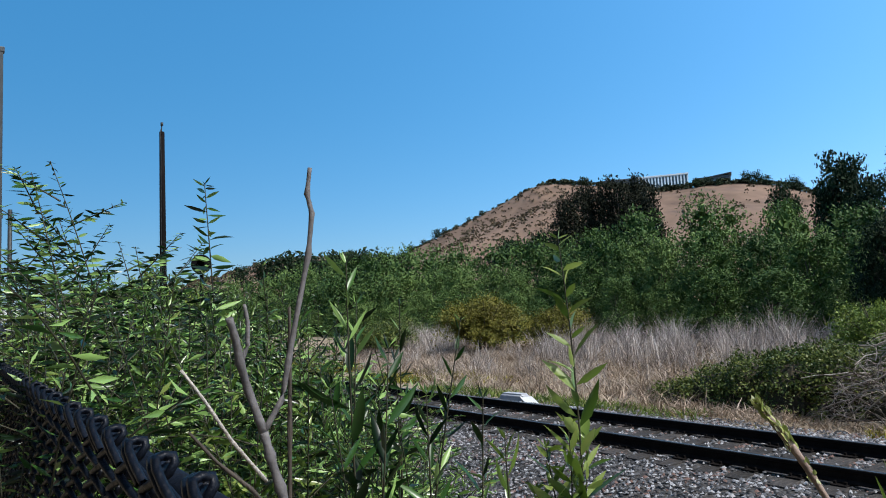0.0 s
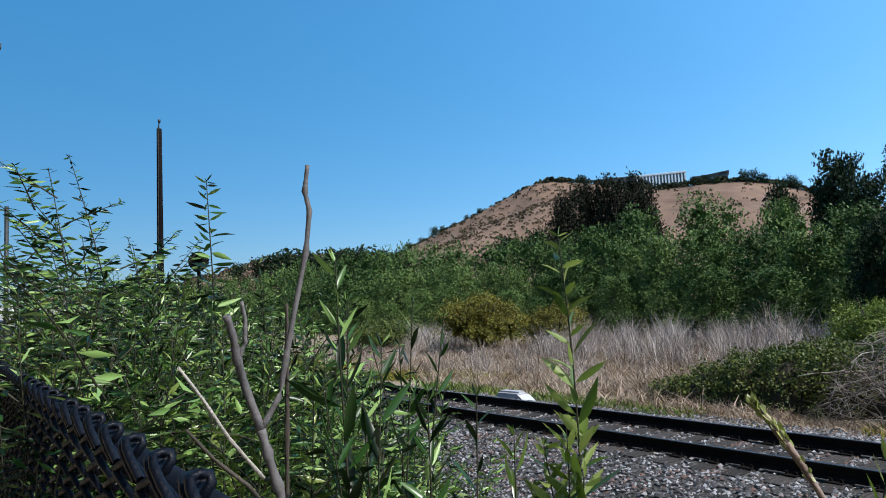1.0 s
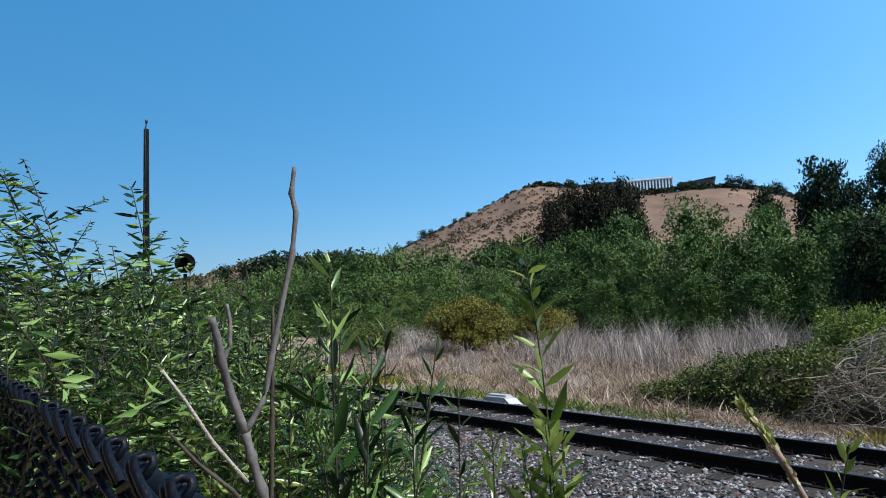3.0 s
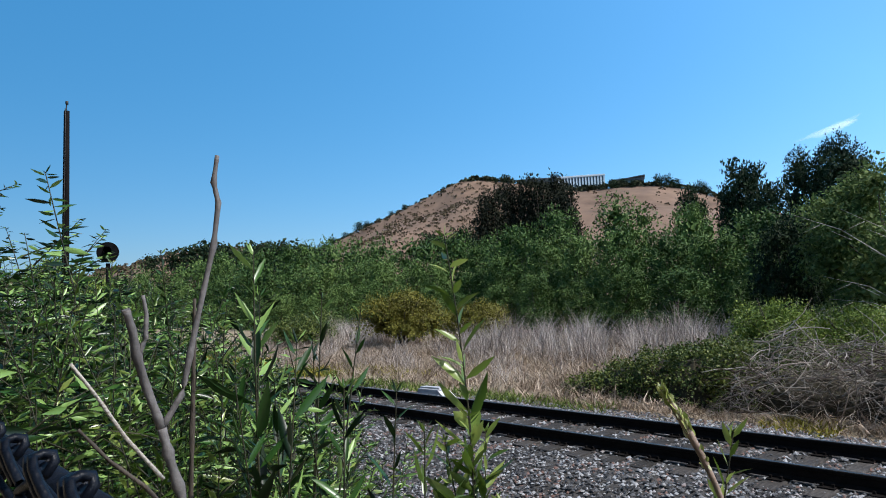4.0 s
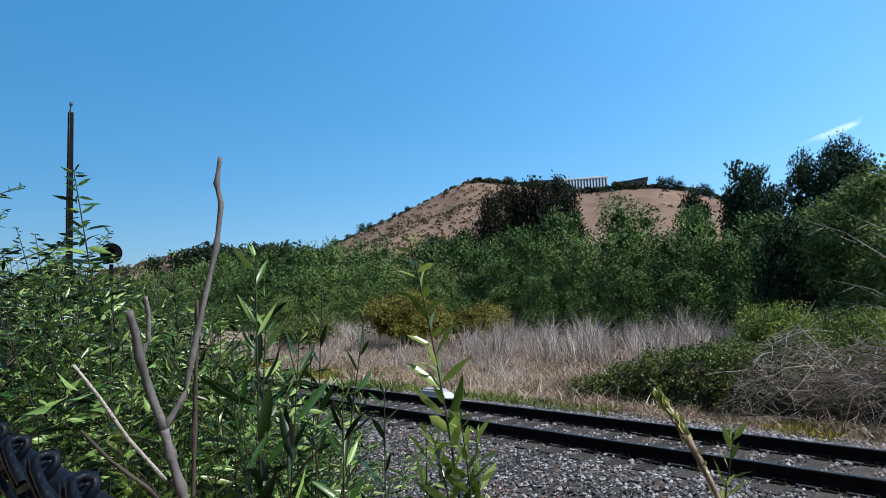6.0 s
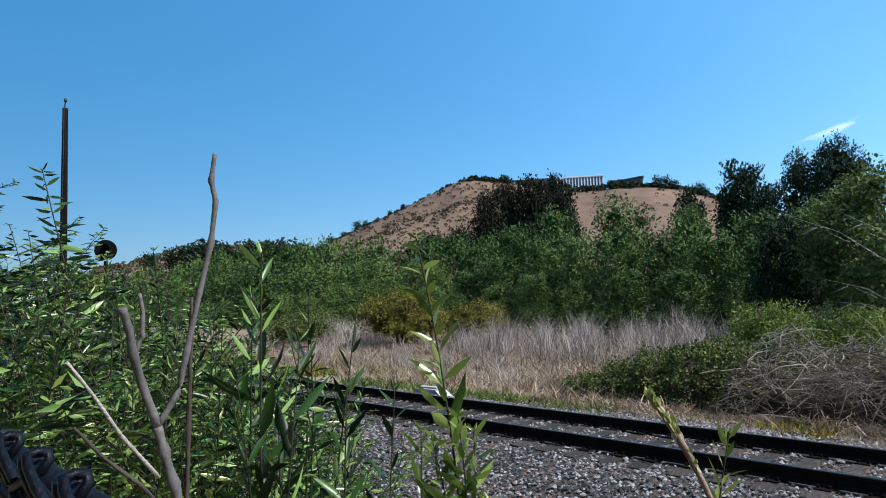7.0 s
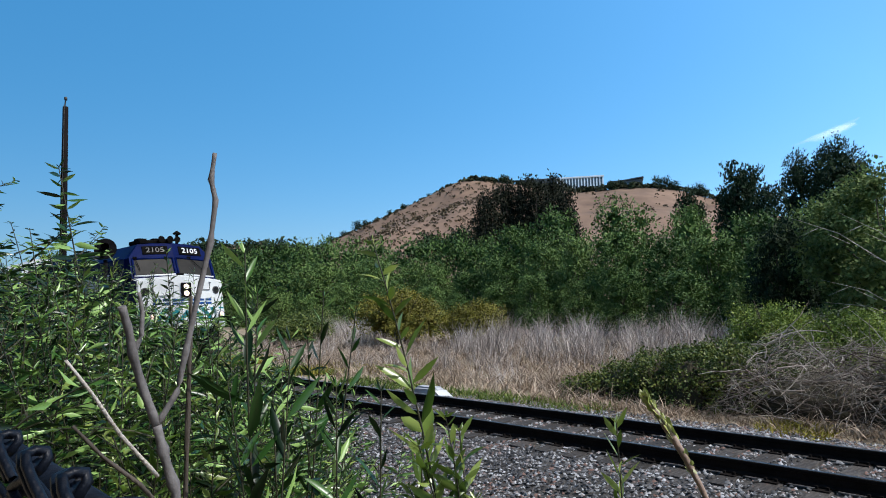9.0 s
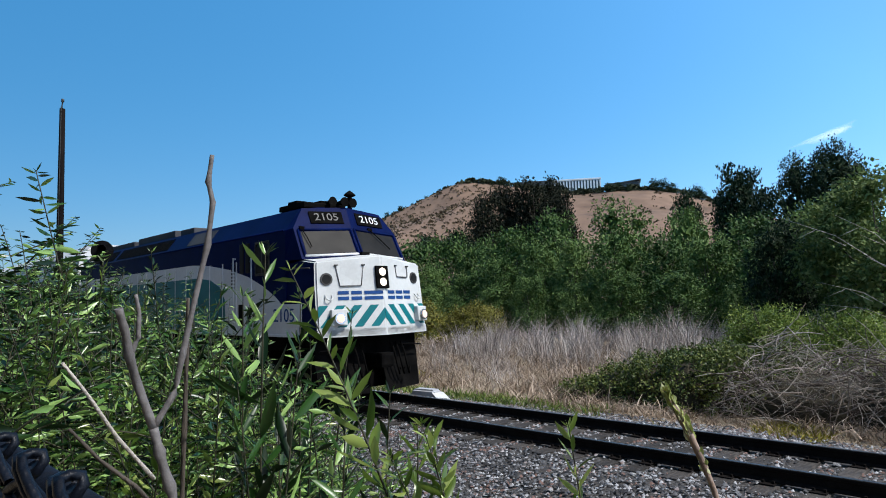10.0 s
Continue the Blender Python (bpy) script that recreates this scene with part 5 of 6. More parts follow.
scatter_stalks("dry_grass", "low matted straw-coloured dry grass beyond the track", "dry grass", 81, 46000, (-40, -1), (12.6, 24), lambda x, y: (y > edge_y(x) + np.clip((-x - 19) * 0.25, 0, 2.2)) & ~(mound_at(x, y) & (x > -8.6)),
               lambda x, y, r: r.uniform(0.25, 0.62, len(x)) * (0.65 + 0.6 * wav(x, y)), 0.028, 0.75, M_STRAW, clump=0.22)
def tall(x, y):
    """How high the dead weeds stand: patches, with gaps."""
    return np.clip(0.5 + 0.42 * np.sin(x * 1.1 + 0.7 * np.sin(y * 1.3)) * np.sin(y * 0.9 + x * 0.35) + 0.30 * np.sin(x * 2.9 + y * 2.1), 0.05, 1.2)


scatter_stalks("dead_weeds", "tall bleached dead weed stalks in front of the thicket", "dead weeds", 82, 17000, (-21.5, -3.0), (19.0, 25.0), lambda x, y: (tall(x, y) > 0.22) & (y > 19.2 + np.clip(x + 8, 0, 9) * 0.3),
               lambda x, y, r: r.uniform(0.35, 1.8, len(x)) * (0.55 + 0.6 * tall(x, y)), 0.015, 0.30, M_STALK, clump=0.55)
scatter_stalks("dead_weeds", "bleached dead weeds beside the rusty shrub", "dead weeds", 86, 5000, (-36, -28.5), (20.5, 25.5), lambda x, y: (tall(x, y) > 0.25),
               lambda x, y, r: r.uniform(0.6, 1.7, len(x)) * (0.6 + 0.5 * tall(x, y)), 0.020, 0.26, M_STALK, clump=0.45)
scatter_stalks("dead_weed_twigs", "thin grey stalks standing among the dry grass", "dead weeds", 83, 11000, (-34, -7), (14.2, 21.0), lambda x, y: tall(x * 0.8, y * 1.4) > 0.45,
               lambda x, y, r: r.uniform(0.35, 1.25, len(x)) * (0.4 + 0.6 * tall(x * 0.8, y * 1.4)), 0.013, 0.42, M_STALK, clump=0.32)
scatter_stalks("yellow_weeds", "low yellow-green flowering weeds at the ballast's edge", "weeds", 84, 6500, (-8.5, 2.5), (12.2, 13.2), lambda x, y: wav(x * 2.2, y) + wav(x * 5.1, y * 3) > 1.08,
               lambda x, y, r: r.uniform(0.05, 0.24, len(x)), 0.026, 0.6, M_WEED, clump=0.12)
scatter_stalks("yellow_weeds", "patch of yellow-green weeds beyond the far rail", "weeds", 88, 9500, (-38, -17), (12.4, 15.4), lambda x, y: wav(x * 1.6, y) > 0.38,
               lambda x, y, r: r.uniform(0.08, 0.34, len(x)), 0.04, 0.5, M_WEED, clump=0.25)
scatter_stalks("dry_verge", "sparse trampled straw along the ballast's edge", "dry grass", 87, 7000, (-9.5, 5), (12.45, 13.9), lambda x, y: wav(x * 1.9, y * 2) > -1,
               lambda x, y, r: r.uniform(0.06, 0.3, len(x)), 0.022, 0.9, M_STRAW, clump=0.16)
scatter_stalks("trackside_grass", "short green grass at the ballast's edge", "grass", 85, 24000, (-36, -8), (11.8, 15.5), lambda x, y: (y > 11.8) & (y < 12.9 + np.clip((-x - 14) * 0.11, 0, 2.4)) & (wav(x * 1.5, y) > 0.3),
               lambda x, y, r: r.uniform(0.08, 0.30, len(x)), 0.03, 0.6, M_GRASS, clump=0.14)


def make_shrub(name, label, seed, at, radii, count, leaf, mat, lobes_n=8, twigs=12):
    """A low shrub: branching stems, and a crown of leaves on uneven lobes."""
    rng = np.random.default_rng(seed)
    z = float(ground_z(at[0], at[1]))
    sh = thing(name, label, "shrub", pose(at[0], at[1], z))
    bm = bmesh.new()
    for k in range(twigs):
        a = rng.uniform(0, 6.28)
        e = Vector((math.cos(a) * radii[0] * rng.uniform(0.3, 0.9), math.sin(a) * radii[1] * rng.uniform(0.3, 0.9), radii[2] * rng.uniform(0.5, 0.92)))
        tube(bm, [(0.1 * math.cos(a), 0.1 * math.sin(a), -0.1), tuple(e * 0.5 + Vector((0, 0, radii[2] * 0.15))), tuple(e)], [0.035, 0.02, 0.006], 5)
    tagged(part("stem", bm, M_BARK, sh), kind="stuff")
    lobes = []
    for k in range(lobes_n):
        a = 2.4 * k
        q = math.sqrt((k + 0.5) / lobes_n)
        c = np.array((math.cos(a) * radii[0] * 0.62 * q, math.sin(a) * radii[1] * 0.62 * q, radii[2] * (0.58 - 0.34 * q + rng.uniform(-0.08, 0.12))))
        rr = rng.uniform(0.36, 0.52)
        lobes.append((c, (radii[0] * rr, radii[1] * rr, radii[2] * rr)))
    v, f = crown(rng, lobes, count, leaf, leaf * 0.6, inner=0.6, core=24, shell=1.0)
    v[:, 2] = np.maximum(v[:, 2], -0.05)
    part("foliage", raw("foliage", v, f, mat), None, sh)
    return sh


make_shrub("yellowing_shrub", "rusty yellow-green rounded shrub in the dry grass", 91, (-25.6, 21.2), (2.7, 2.2, 2.9), 17000, 0.10, M_RUST, 10)
make_shrub("yellowing_shrub", "olive and yellow shrub beside the dead weeds", 92, (-22.6, 23.4), (2.0, 1.8, 2.2), 9000, 0.10, M_RUST, 8)
make_shrub("green_shrub", "bright lime green shrub behind the vine mound", 93, (-7.0, 18.6), (1.5, 1.4, 2.3), 18000, 0.065, M_LIME, 9)
make_shrub("green_shrub", "bright green shrub near the brush pile", 94, (-5.1, 18.6), (1.4, 1.3, 1.8), 14000, 0.065, M_LIME, 9)
make_shrub("dusty_shrub", "dusty green bush at the track's bend", 95, (-33, 20), (2.6, 2.2, 1.7), 8000, 0.12, M_VINE, 8)
make_shrub("dusty_shrub", "dusty green bush among the dead weeds", 96, (-38, 24), (2.6, 2.2, 1.7), 8000, 0.12, M_VINE, 8)
make_shrub("dusty_shrub", "dark olive bush near the dry bank", 97, (-29, 25), (2.4, 2.0, 2.3), 8000, 0.12, M_VINE, 8)


# litter darkened to carry the shade among leaves and branches
M_SHADED_LITTER = material("shaded_leaf_litter", 0.95, ramp=((0.3, (0.022, 0.020, 0.010)), (0.55, (0.05, 0.042, 0.022)), (0.8, (0.10, 0.08, 0.045))), scale=6, fine=0.5, bump=0.8, bump_scale=20)


def build_mound():
    """A low mound smothered in vines beside a tangle of dead branches."""
    rng = np.random.default_rng(101)
    mound = thing("vine_mound", "low mound smothered in dark green vines", "vines", pose(-6.9, 14.7, -0.45))
    lobes = []
    for x, y, rx, ry, rz in ((-2.9, -0.3, 0.8, 0.8, 0.42), (-2.1, -0.1, 1.0, 1.0, 0.76), (-1.2, 0.0, 1.0, 1.2, 1.02), (-0.3, -0.1, 0.9, 1.2, 1.16), (0.5, 0.0, 0.8, 1.1, 1.2), (1.2, 0.3, 0.7, 1.0, 1.22), (0.9, 1.2, 1.0, 1.0, 1.25), (-0.4, 1.2, 1.2, 1.1, 1.15)):
        lobes.append((np.array((x, y, 0.1)), (rx, ry, rz)))
    v, f = crown(rng, lobes, 52000, 0.058, 0.045, inner=0.78)
    part("foliage", raw("foliage", v[:], f, M_VINE), None, mound)
    # dark body of the mound; shade between the vines is in its colour
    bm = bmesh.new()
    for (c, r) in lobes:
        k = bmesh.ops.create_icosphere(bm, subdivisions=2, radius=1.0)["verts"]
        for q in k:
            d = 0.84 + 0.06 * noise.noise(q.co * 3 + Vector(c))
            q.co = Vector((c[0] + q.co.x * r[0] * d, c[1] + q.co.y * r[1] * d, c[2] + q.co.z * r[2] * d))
    part("shaded_litter", bm, M_SHADED_LITTER, mound)
    pile = thing("brush_pile", "tangled heap of bleached dead branches", "brush pile", pose(-2.7, 14.5, -0.45))
    pcs = []
    n = 4600
    for k in range(n):
        x = rng.uniform(-3.4, 4.6)
        y = rng.uniform(-1.55, 1.6)
        top = (1.7 + 0.25 * math.sin(x * 1.3) + 0.12 * math.sin(x * 4.1)) * math.sqrt(max(0.05, 1 - (y / 1.9) ** 2)) * min(1, (x + 4.0) / 1.5)
        z = top * rng.uniform(0.1, 1.0) ** 0.7
        thick = rng.random() < 0.13
        ln = rng.uniform(0.25, 0.85) * (1.8 if thick else 1)
        # a wandering, drooping branch: the heading turns from joint to joint
        d = unit(rng, 1)[0] * np.array((1, 0.6, 0.8))
        d[2] = abs(d[2]) * 0.9
        turn = unit(rng, 1)[0] * rng.uniform(0.1, 0.5) * (1.5 if thick else 1) + np.array((0, 0, -0.40 if thick else -0.28))
        p = np.array((x, y, z)) - d * ln * 0.4
        pts = [p]
        m = 6
        for q in range(m - 1):
            d = d + turn * 0.5 + rng.normal(size=3) * 0.20
            d = d / np.linalg.norm(d)
            p = p + d * ln / (m - 1)
            p[2] = max(p[2], 0.03)
            pts.append(p)
        r = rng.uniform(0.011, 0.020) if thick else rng.uniform(0.003, 0.0075)
        pcs.append(tube_raw(pts, r, r * 0.4, 3))
    cut = int(n * 0.76)
    part("dead_wood", raw("dead_wood", *join_raw(pcs[:cut]), M_DEADWOOD), None, pile)
    tagged(part("bleached_wood", raw("bleached_wood", *join_raw(pcs[cut:]), M_TWIG_PALE), None, pile, "bleached dead branches"), kind="stuff")
    # dark core of the heap, coloured for the shade among the branches
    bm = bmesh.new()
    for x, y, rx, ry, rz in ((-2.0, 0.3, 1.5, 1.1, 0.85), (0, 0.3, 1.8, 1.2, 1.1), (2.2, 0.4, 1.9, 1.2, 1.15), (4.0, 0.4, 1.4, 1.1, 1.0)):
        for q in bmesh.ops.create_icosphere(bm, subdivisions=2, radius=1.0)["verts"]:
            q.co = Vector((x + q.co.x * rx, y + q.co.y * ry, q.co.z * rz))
    part("shaded_litter", bm, M_SHADED_LITTER, pile)


build_mound()


def build_bare_limbs():
    """A leaning dead willow whose pale bare limbs hang out over the brush."""
    tree = thing("dead_willow", "leaning dead willow with long pale bare limbs", "tree", pose(-1.6, 20.6, -0.3))
    base = Vector((-1.6, 20.6, -0.3))
    bm = bmesh.new()
    tube(bm, [(0, 0, -0.2), (0.3, 0.1, 1.5), (0.5, 0.1, 3.0), (0.2, 0, 4.2)], [0.12, 0.09, 0.06, 0.03], 7)
    part("trunk", bm, M_BARK, tree)
    for a, b, r in (((-6.38, 18.43, 3.97), (-3.2, 19.4, 1.75), 0.018), ((-5.29, 18.77, 3.98), (-3.0, 19.5, 1.7), 0.016), ((-5.76, 18.63, 2.31), (-3.0, 19.4, 0.75), 0.015), ((-5.74, 18.64, 1.74), (-3.0, 19.4, 0.75), 0.014)):
        a, b = Vector(a) - base, Vector(b) - base
        bm = bmesh.new()
        root = Vector((0.3, 0.05, max(0.8, b.z - 0.9)))
        tube(bm, [tuple(root), tuple(b), tuple(b.lerp(a, 0.35) + Vector((0, 0, 0.06))), tuple(b.lerp(a, 0.68) + Vector((0.05, 0, 0.2))), tuple(a)], [r * 1.0, r * 0.8, r * 0.65, r * 0.45, r * 0.2], 6)
        for q in (0.35, 0.6, 0.8):
            p = b.lerp(a, q) + Vector((0, 0, 0.1))
            tube(bm, [tuple(p), tuple(p + Vector((-0.45, -0.1, 0.28 if q < 0.7 else -0.2)))], [r * 0.5, r * 0.15], 4)
        part("limb", bm, M_TWIG_PALE, tree)


build_bare_limbs()
M_BOXTOP = material("grey_fibreglass", 0.6, ramp=((0.3, (0.33, 0.34, 0.36)), (0.7, (0.45, 0.46, 0.48))), scale=4)


def build_trackside_box():
    """A low weathered white cover lying beyond the far rail, with a pale scrap at its end."""
    cov = thing("trackside_cover", "low grey-topped white trackside equipment cover", "equipment cover", pose(-12.75, 11.45, -0.36, 0, 0, 6))
    bm = bmesh.new()
    a = [(-0.46, -0.2), (0.42, -0.2), (0.42, 0.2), (-0.46, 0.2)]
    lo = [bm.verts.new((x, y, 0.0)) for x, y in a]
    hi = [bm.verts.new((x * 0.82, y * 0.8, 0.26)) for x, y in a]
    bm.faces.new(lo[::-1])
    top = bm.faces.new(hi)
    for k in range(4):
        bm.faces.new((lo[k], lo[(k + 1) % 4], hi[(k + 1) % 4], hi[k]))
    bmesh.ops.bevel(bm, geom=list(bm.edges), offset=0.05, segments=3, affect="EDGES")
    part("lid", bm, M_BOXTOP, cov, "rounded grey lid")
    bm = bmesh.new()
    box(bm, -0.50, 0.46, -0.24, 0.24, -0.06, 0.05, 0.02)
    part("base", bm, M_WHITE, cov)
    bm = bmesh.new()
    q = [(0.34, -0.2, 0.20), (0.62, -0.26, 0.03), (0.70, 0.1, 0.02), (0.38, 0.18, 0.18)]
    prism(bm, q, 0.03)
    part("flap", bm, M_WHITE, cov, "bright white end flap")


build_trackside_box()


# ---- the near side: fence, dead twigs, willow shoots ----
def long_leaves(rng, base, along, up, length, width):
    """Narrow, folded willow leaves of eight triangles, gently curved."""
    along = along / np.linalg.norm(along, axis=1, keepdims=True)
    side = np.cross(along, up)
    side /= np.linalg.norm(side, axis=1, keepdims=True) + 1e-9
    nor = np.cross(side, along)
    L, W = length[:, None], width[:, None]
    curl = rng.uniform(-0.05, 0.22, len(base))[:, None] * L
    twist = rng.normal(size=len(base))[:, None] * 0.25
    st = []
    for q, w in ((0.30, 0.46), (0.65, 0.42)):
        c = base + along * L * q - nor * curl * q * q
        sd = side + nor * twist * q
        st.append((c + sd * W * w + nor * W * 0.14, c - nor * W * 0.04, c - sd * W * w + nor * W * 0.14))
    tip = base + along * L - nor * curl
    v = np.stack((base, *st[0], *st[1], tip), axis=1).reshape(-1, 3)
    k = np.arange(len(base))[:, None] * 8
    f = np.concatenate([k + np.array(t) for t in ((0, 2, 1), (0, 3, 2), (1, 2, 5), (1, 5, 4), (2, 3, 6), (2, 6, 5), (4, 5, 7), (5, 6, 7))], axis=0)
    return v, f


def curve_pts(p0, p1, bow, n):
    p0, p1, bow = np.array(p0), np.array(p1), np.array(bow)
    return [p0 + (p1 - p0) * q + bow * 4 * q * (1 - q) for q in np.linspace(0, 1, n)]


def shoot_leaves(rng, pts, count, start, length, width, rise=0.8, tip_bunch=5, plain=False):
    """Leaves set alternately round a stem, from a part of its height to a bunch at its tip."""
    pts = np.array(pts)
    seg = np.linalg.norm(np.diff(pts, axis=0), axis=1)
    acc = np.concatenate(((0,), np.cumsum(seg)))
    q = start + (1 - start) * (np.arange(count) + rng.uniform(-0.3, 0.3, count)) / count
    q = np.concatenate((q, np.full(tip_bunch, 0.995)))
    q = np.clip(q, 0, 1) * acc[-1]
    b = np.stack([np.interp(q, acc, pts[:, i]) for i in range(3)], axis=1)
    ax = pts[-1] - pts[max(0, len(pts) - 3)]
    ax = ax / np.linalg.norm(ax)
    a = np.arange(len(q)) * 2.4 + rng.uniform(-0.5, 0.5, len(q))
    out = np.stack((np.cos(a), np.sin(a), np.zeros(len(q))), axis=1)
    r = np.clip(rise + rng.normal(size=len(q)) * 0.35, -0.3, 1.8)[:, None]
    along = out + ax * r
    up = np.array((0, 0, 0.35)) + out * -0.2 + rng.normal(size=(len(q), 3))
    fade = np.where(np.arange(len(q)) >= count, 0.55, 1.0) * (0.55 + 0.45 * np.sin(np.pi * np.clip(q / acc[-1] * 0.9 + 0.12, 0, 1)))
    s = rng.uniform(0.7, 1.2, len(q)) * fade
    if plain:
        return leaves(b, along, up, length * s, width * s * rng.uniform(0.8, 1.2, len(q)), 0.12)
    return long_leaves(rng, b, along, up, length * s, width * s * rng.uniform(0.8, 1.2, len(q)))


SWAYS = []


def willow_shoot(shrub, root, tip, bow, leaf, count, start, mat, seed, sway=None, r0=0.004, rise=0.8, ratio=0.17, az=60.0):
    """One rod of a shrub with its leaves; root, tip and bow in the shrub's space. It sways about its root."""
    rng = np.random.default_rng(seed)
    root, tip = np.array(root), np.array(tip)
    pts = curve_pts((0, 0, 0), tip - root, bow, 12)
    ob = part("shoot", raw("shoot", *tube_raw(pts, r0, r0 * 0.3, 6), M_STEM, smooth=True), None, shrub)
    ob.matrix_basis = pose(*root)
    v, f = shoot_leaves(rng, pts, count, start, leaf, leaf * ratio, rise)
    part("foliage", raw("foliage", v, f, mat), None, ob)
    if sway:
        SWAYS.append((ob, tuple(root), az, sway))
    return ob


def shrub_at(name, label, az, d, m_label="", stems=3, seed=0, top=1.0):
    x, y, _ = polar(az, d)
    z = float(ground_z(x, y))
    return thing(name, label, "willow", pose(x, y, z)), np.array((x, y, z))


def rod(label, root, tip, leaf, count, start, mat, seed, sway, bow=(0, 0, 0), r0=0.0045, rise=0.8, ratio=0.17, extra=()):
    """A shrub whose foot stands on the ground: a still lower stem, and one swaying rod above it (root and tip: bearing, distance, height)."""
    a, b = np.array(polar(*root)), np.array(polar(*tip))
    gx, gy = a[0] * 1.02, a[1] * 1.02
    g = np.array((gx, gy, float(ground_z(gx, gy))))
    sh = thing("willow_shrub", label, "willow", pose(*g))
    stem = curve_pts((0, 0, -0.05), a - g, (0.02, 0.0, 0), 7)
    part("stem", raw("stem", *tube_raw(stem, r0 * 1.8, r0 * 1.05, 7), M_STEM, smooth=True), None, sh)
    willow_shoot(sh, a - g, b - g, bow, leaf, count, start, mat, seed, sway, r0, rise, ratio, root[0])
    for k, (r2, t2, lf, cn) in enumerate(extra):
        a2, b2 = np.array(polar(*r2)), np.array(polar(*t2))
        willow_shoot(sh, a2 - g, b2 - g, (0.01, 0, 0), lf, cn, 0.15, mat, seed + 50 + k, [(t, w * 0.8) for t, w in sway], r0 * 0.8, rise, ratio, root[0])
    return sh


def gentle(seed, size):
    """A slow rocking in the breeze, in degrees."""
    rng = np.random.default_rng(seed)
    p, q = rng.uniform(0, 6.28, 2)
    return [(t * 0.5, size * (math.sin(t * 1.15 + p) * 0.7 + math.sin(t * 2.3 + q) * 0.35)) for t in range(21)]


CENTRE_SWAY = [(0, 1.75), (0.5, 1.5), (1, 2.0), (1.5, 1.4), (2, 0.8), (2.5, -0.5), (3.0, -0.5), (3.5, -1.2), (4, -1.2), (4.5, -1.75), (5, -7.3), (5.5, -7.2), (6, -5.5), (6.5, -4.4), (7, -4.2), (7.5, -4.3), (8, -5.0), (8.5, -6.1), (9, -9.2), (9.2, -11.8), (9.5, -15.8), (9.8, -18.0), (10, -19.0)]


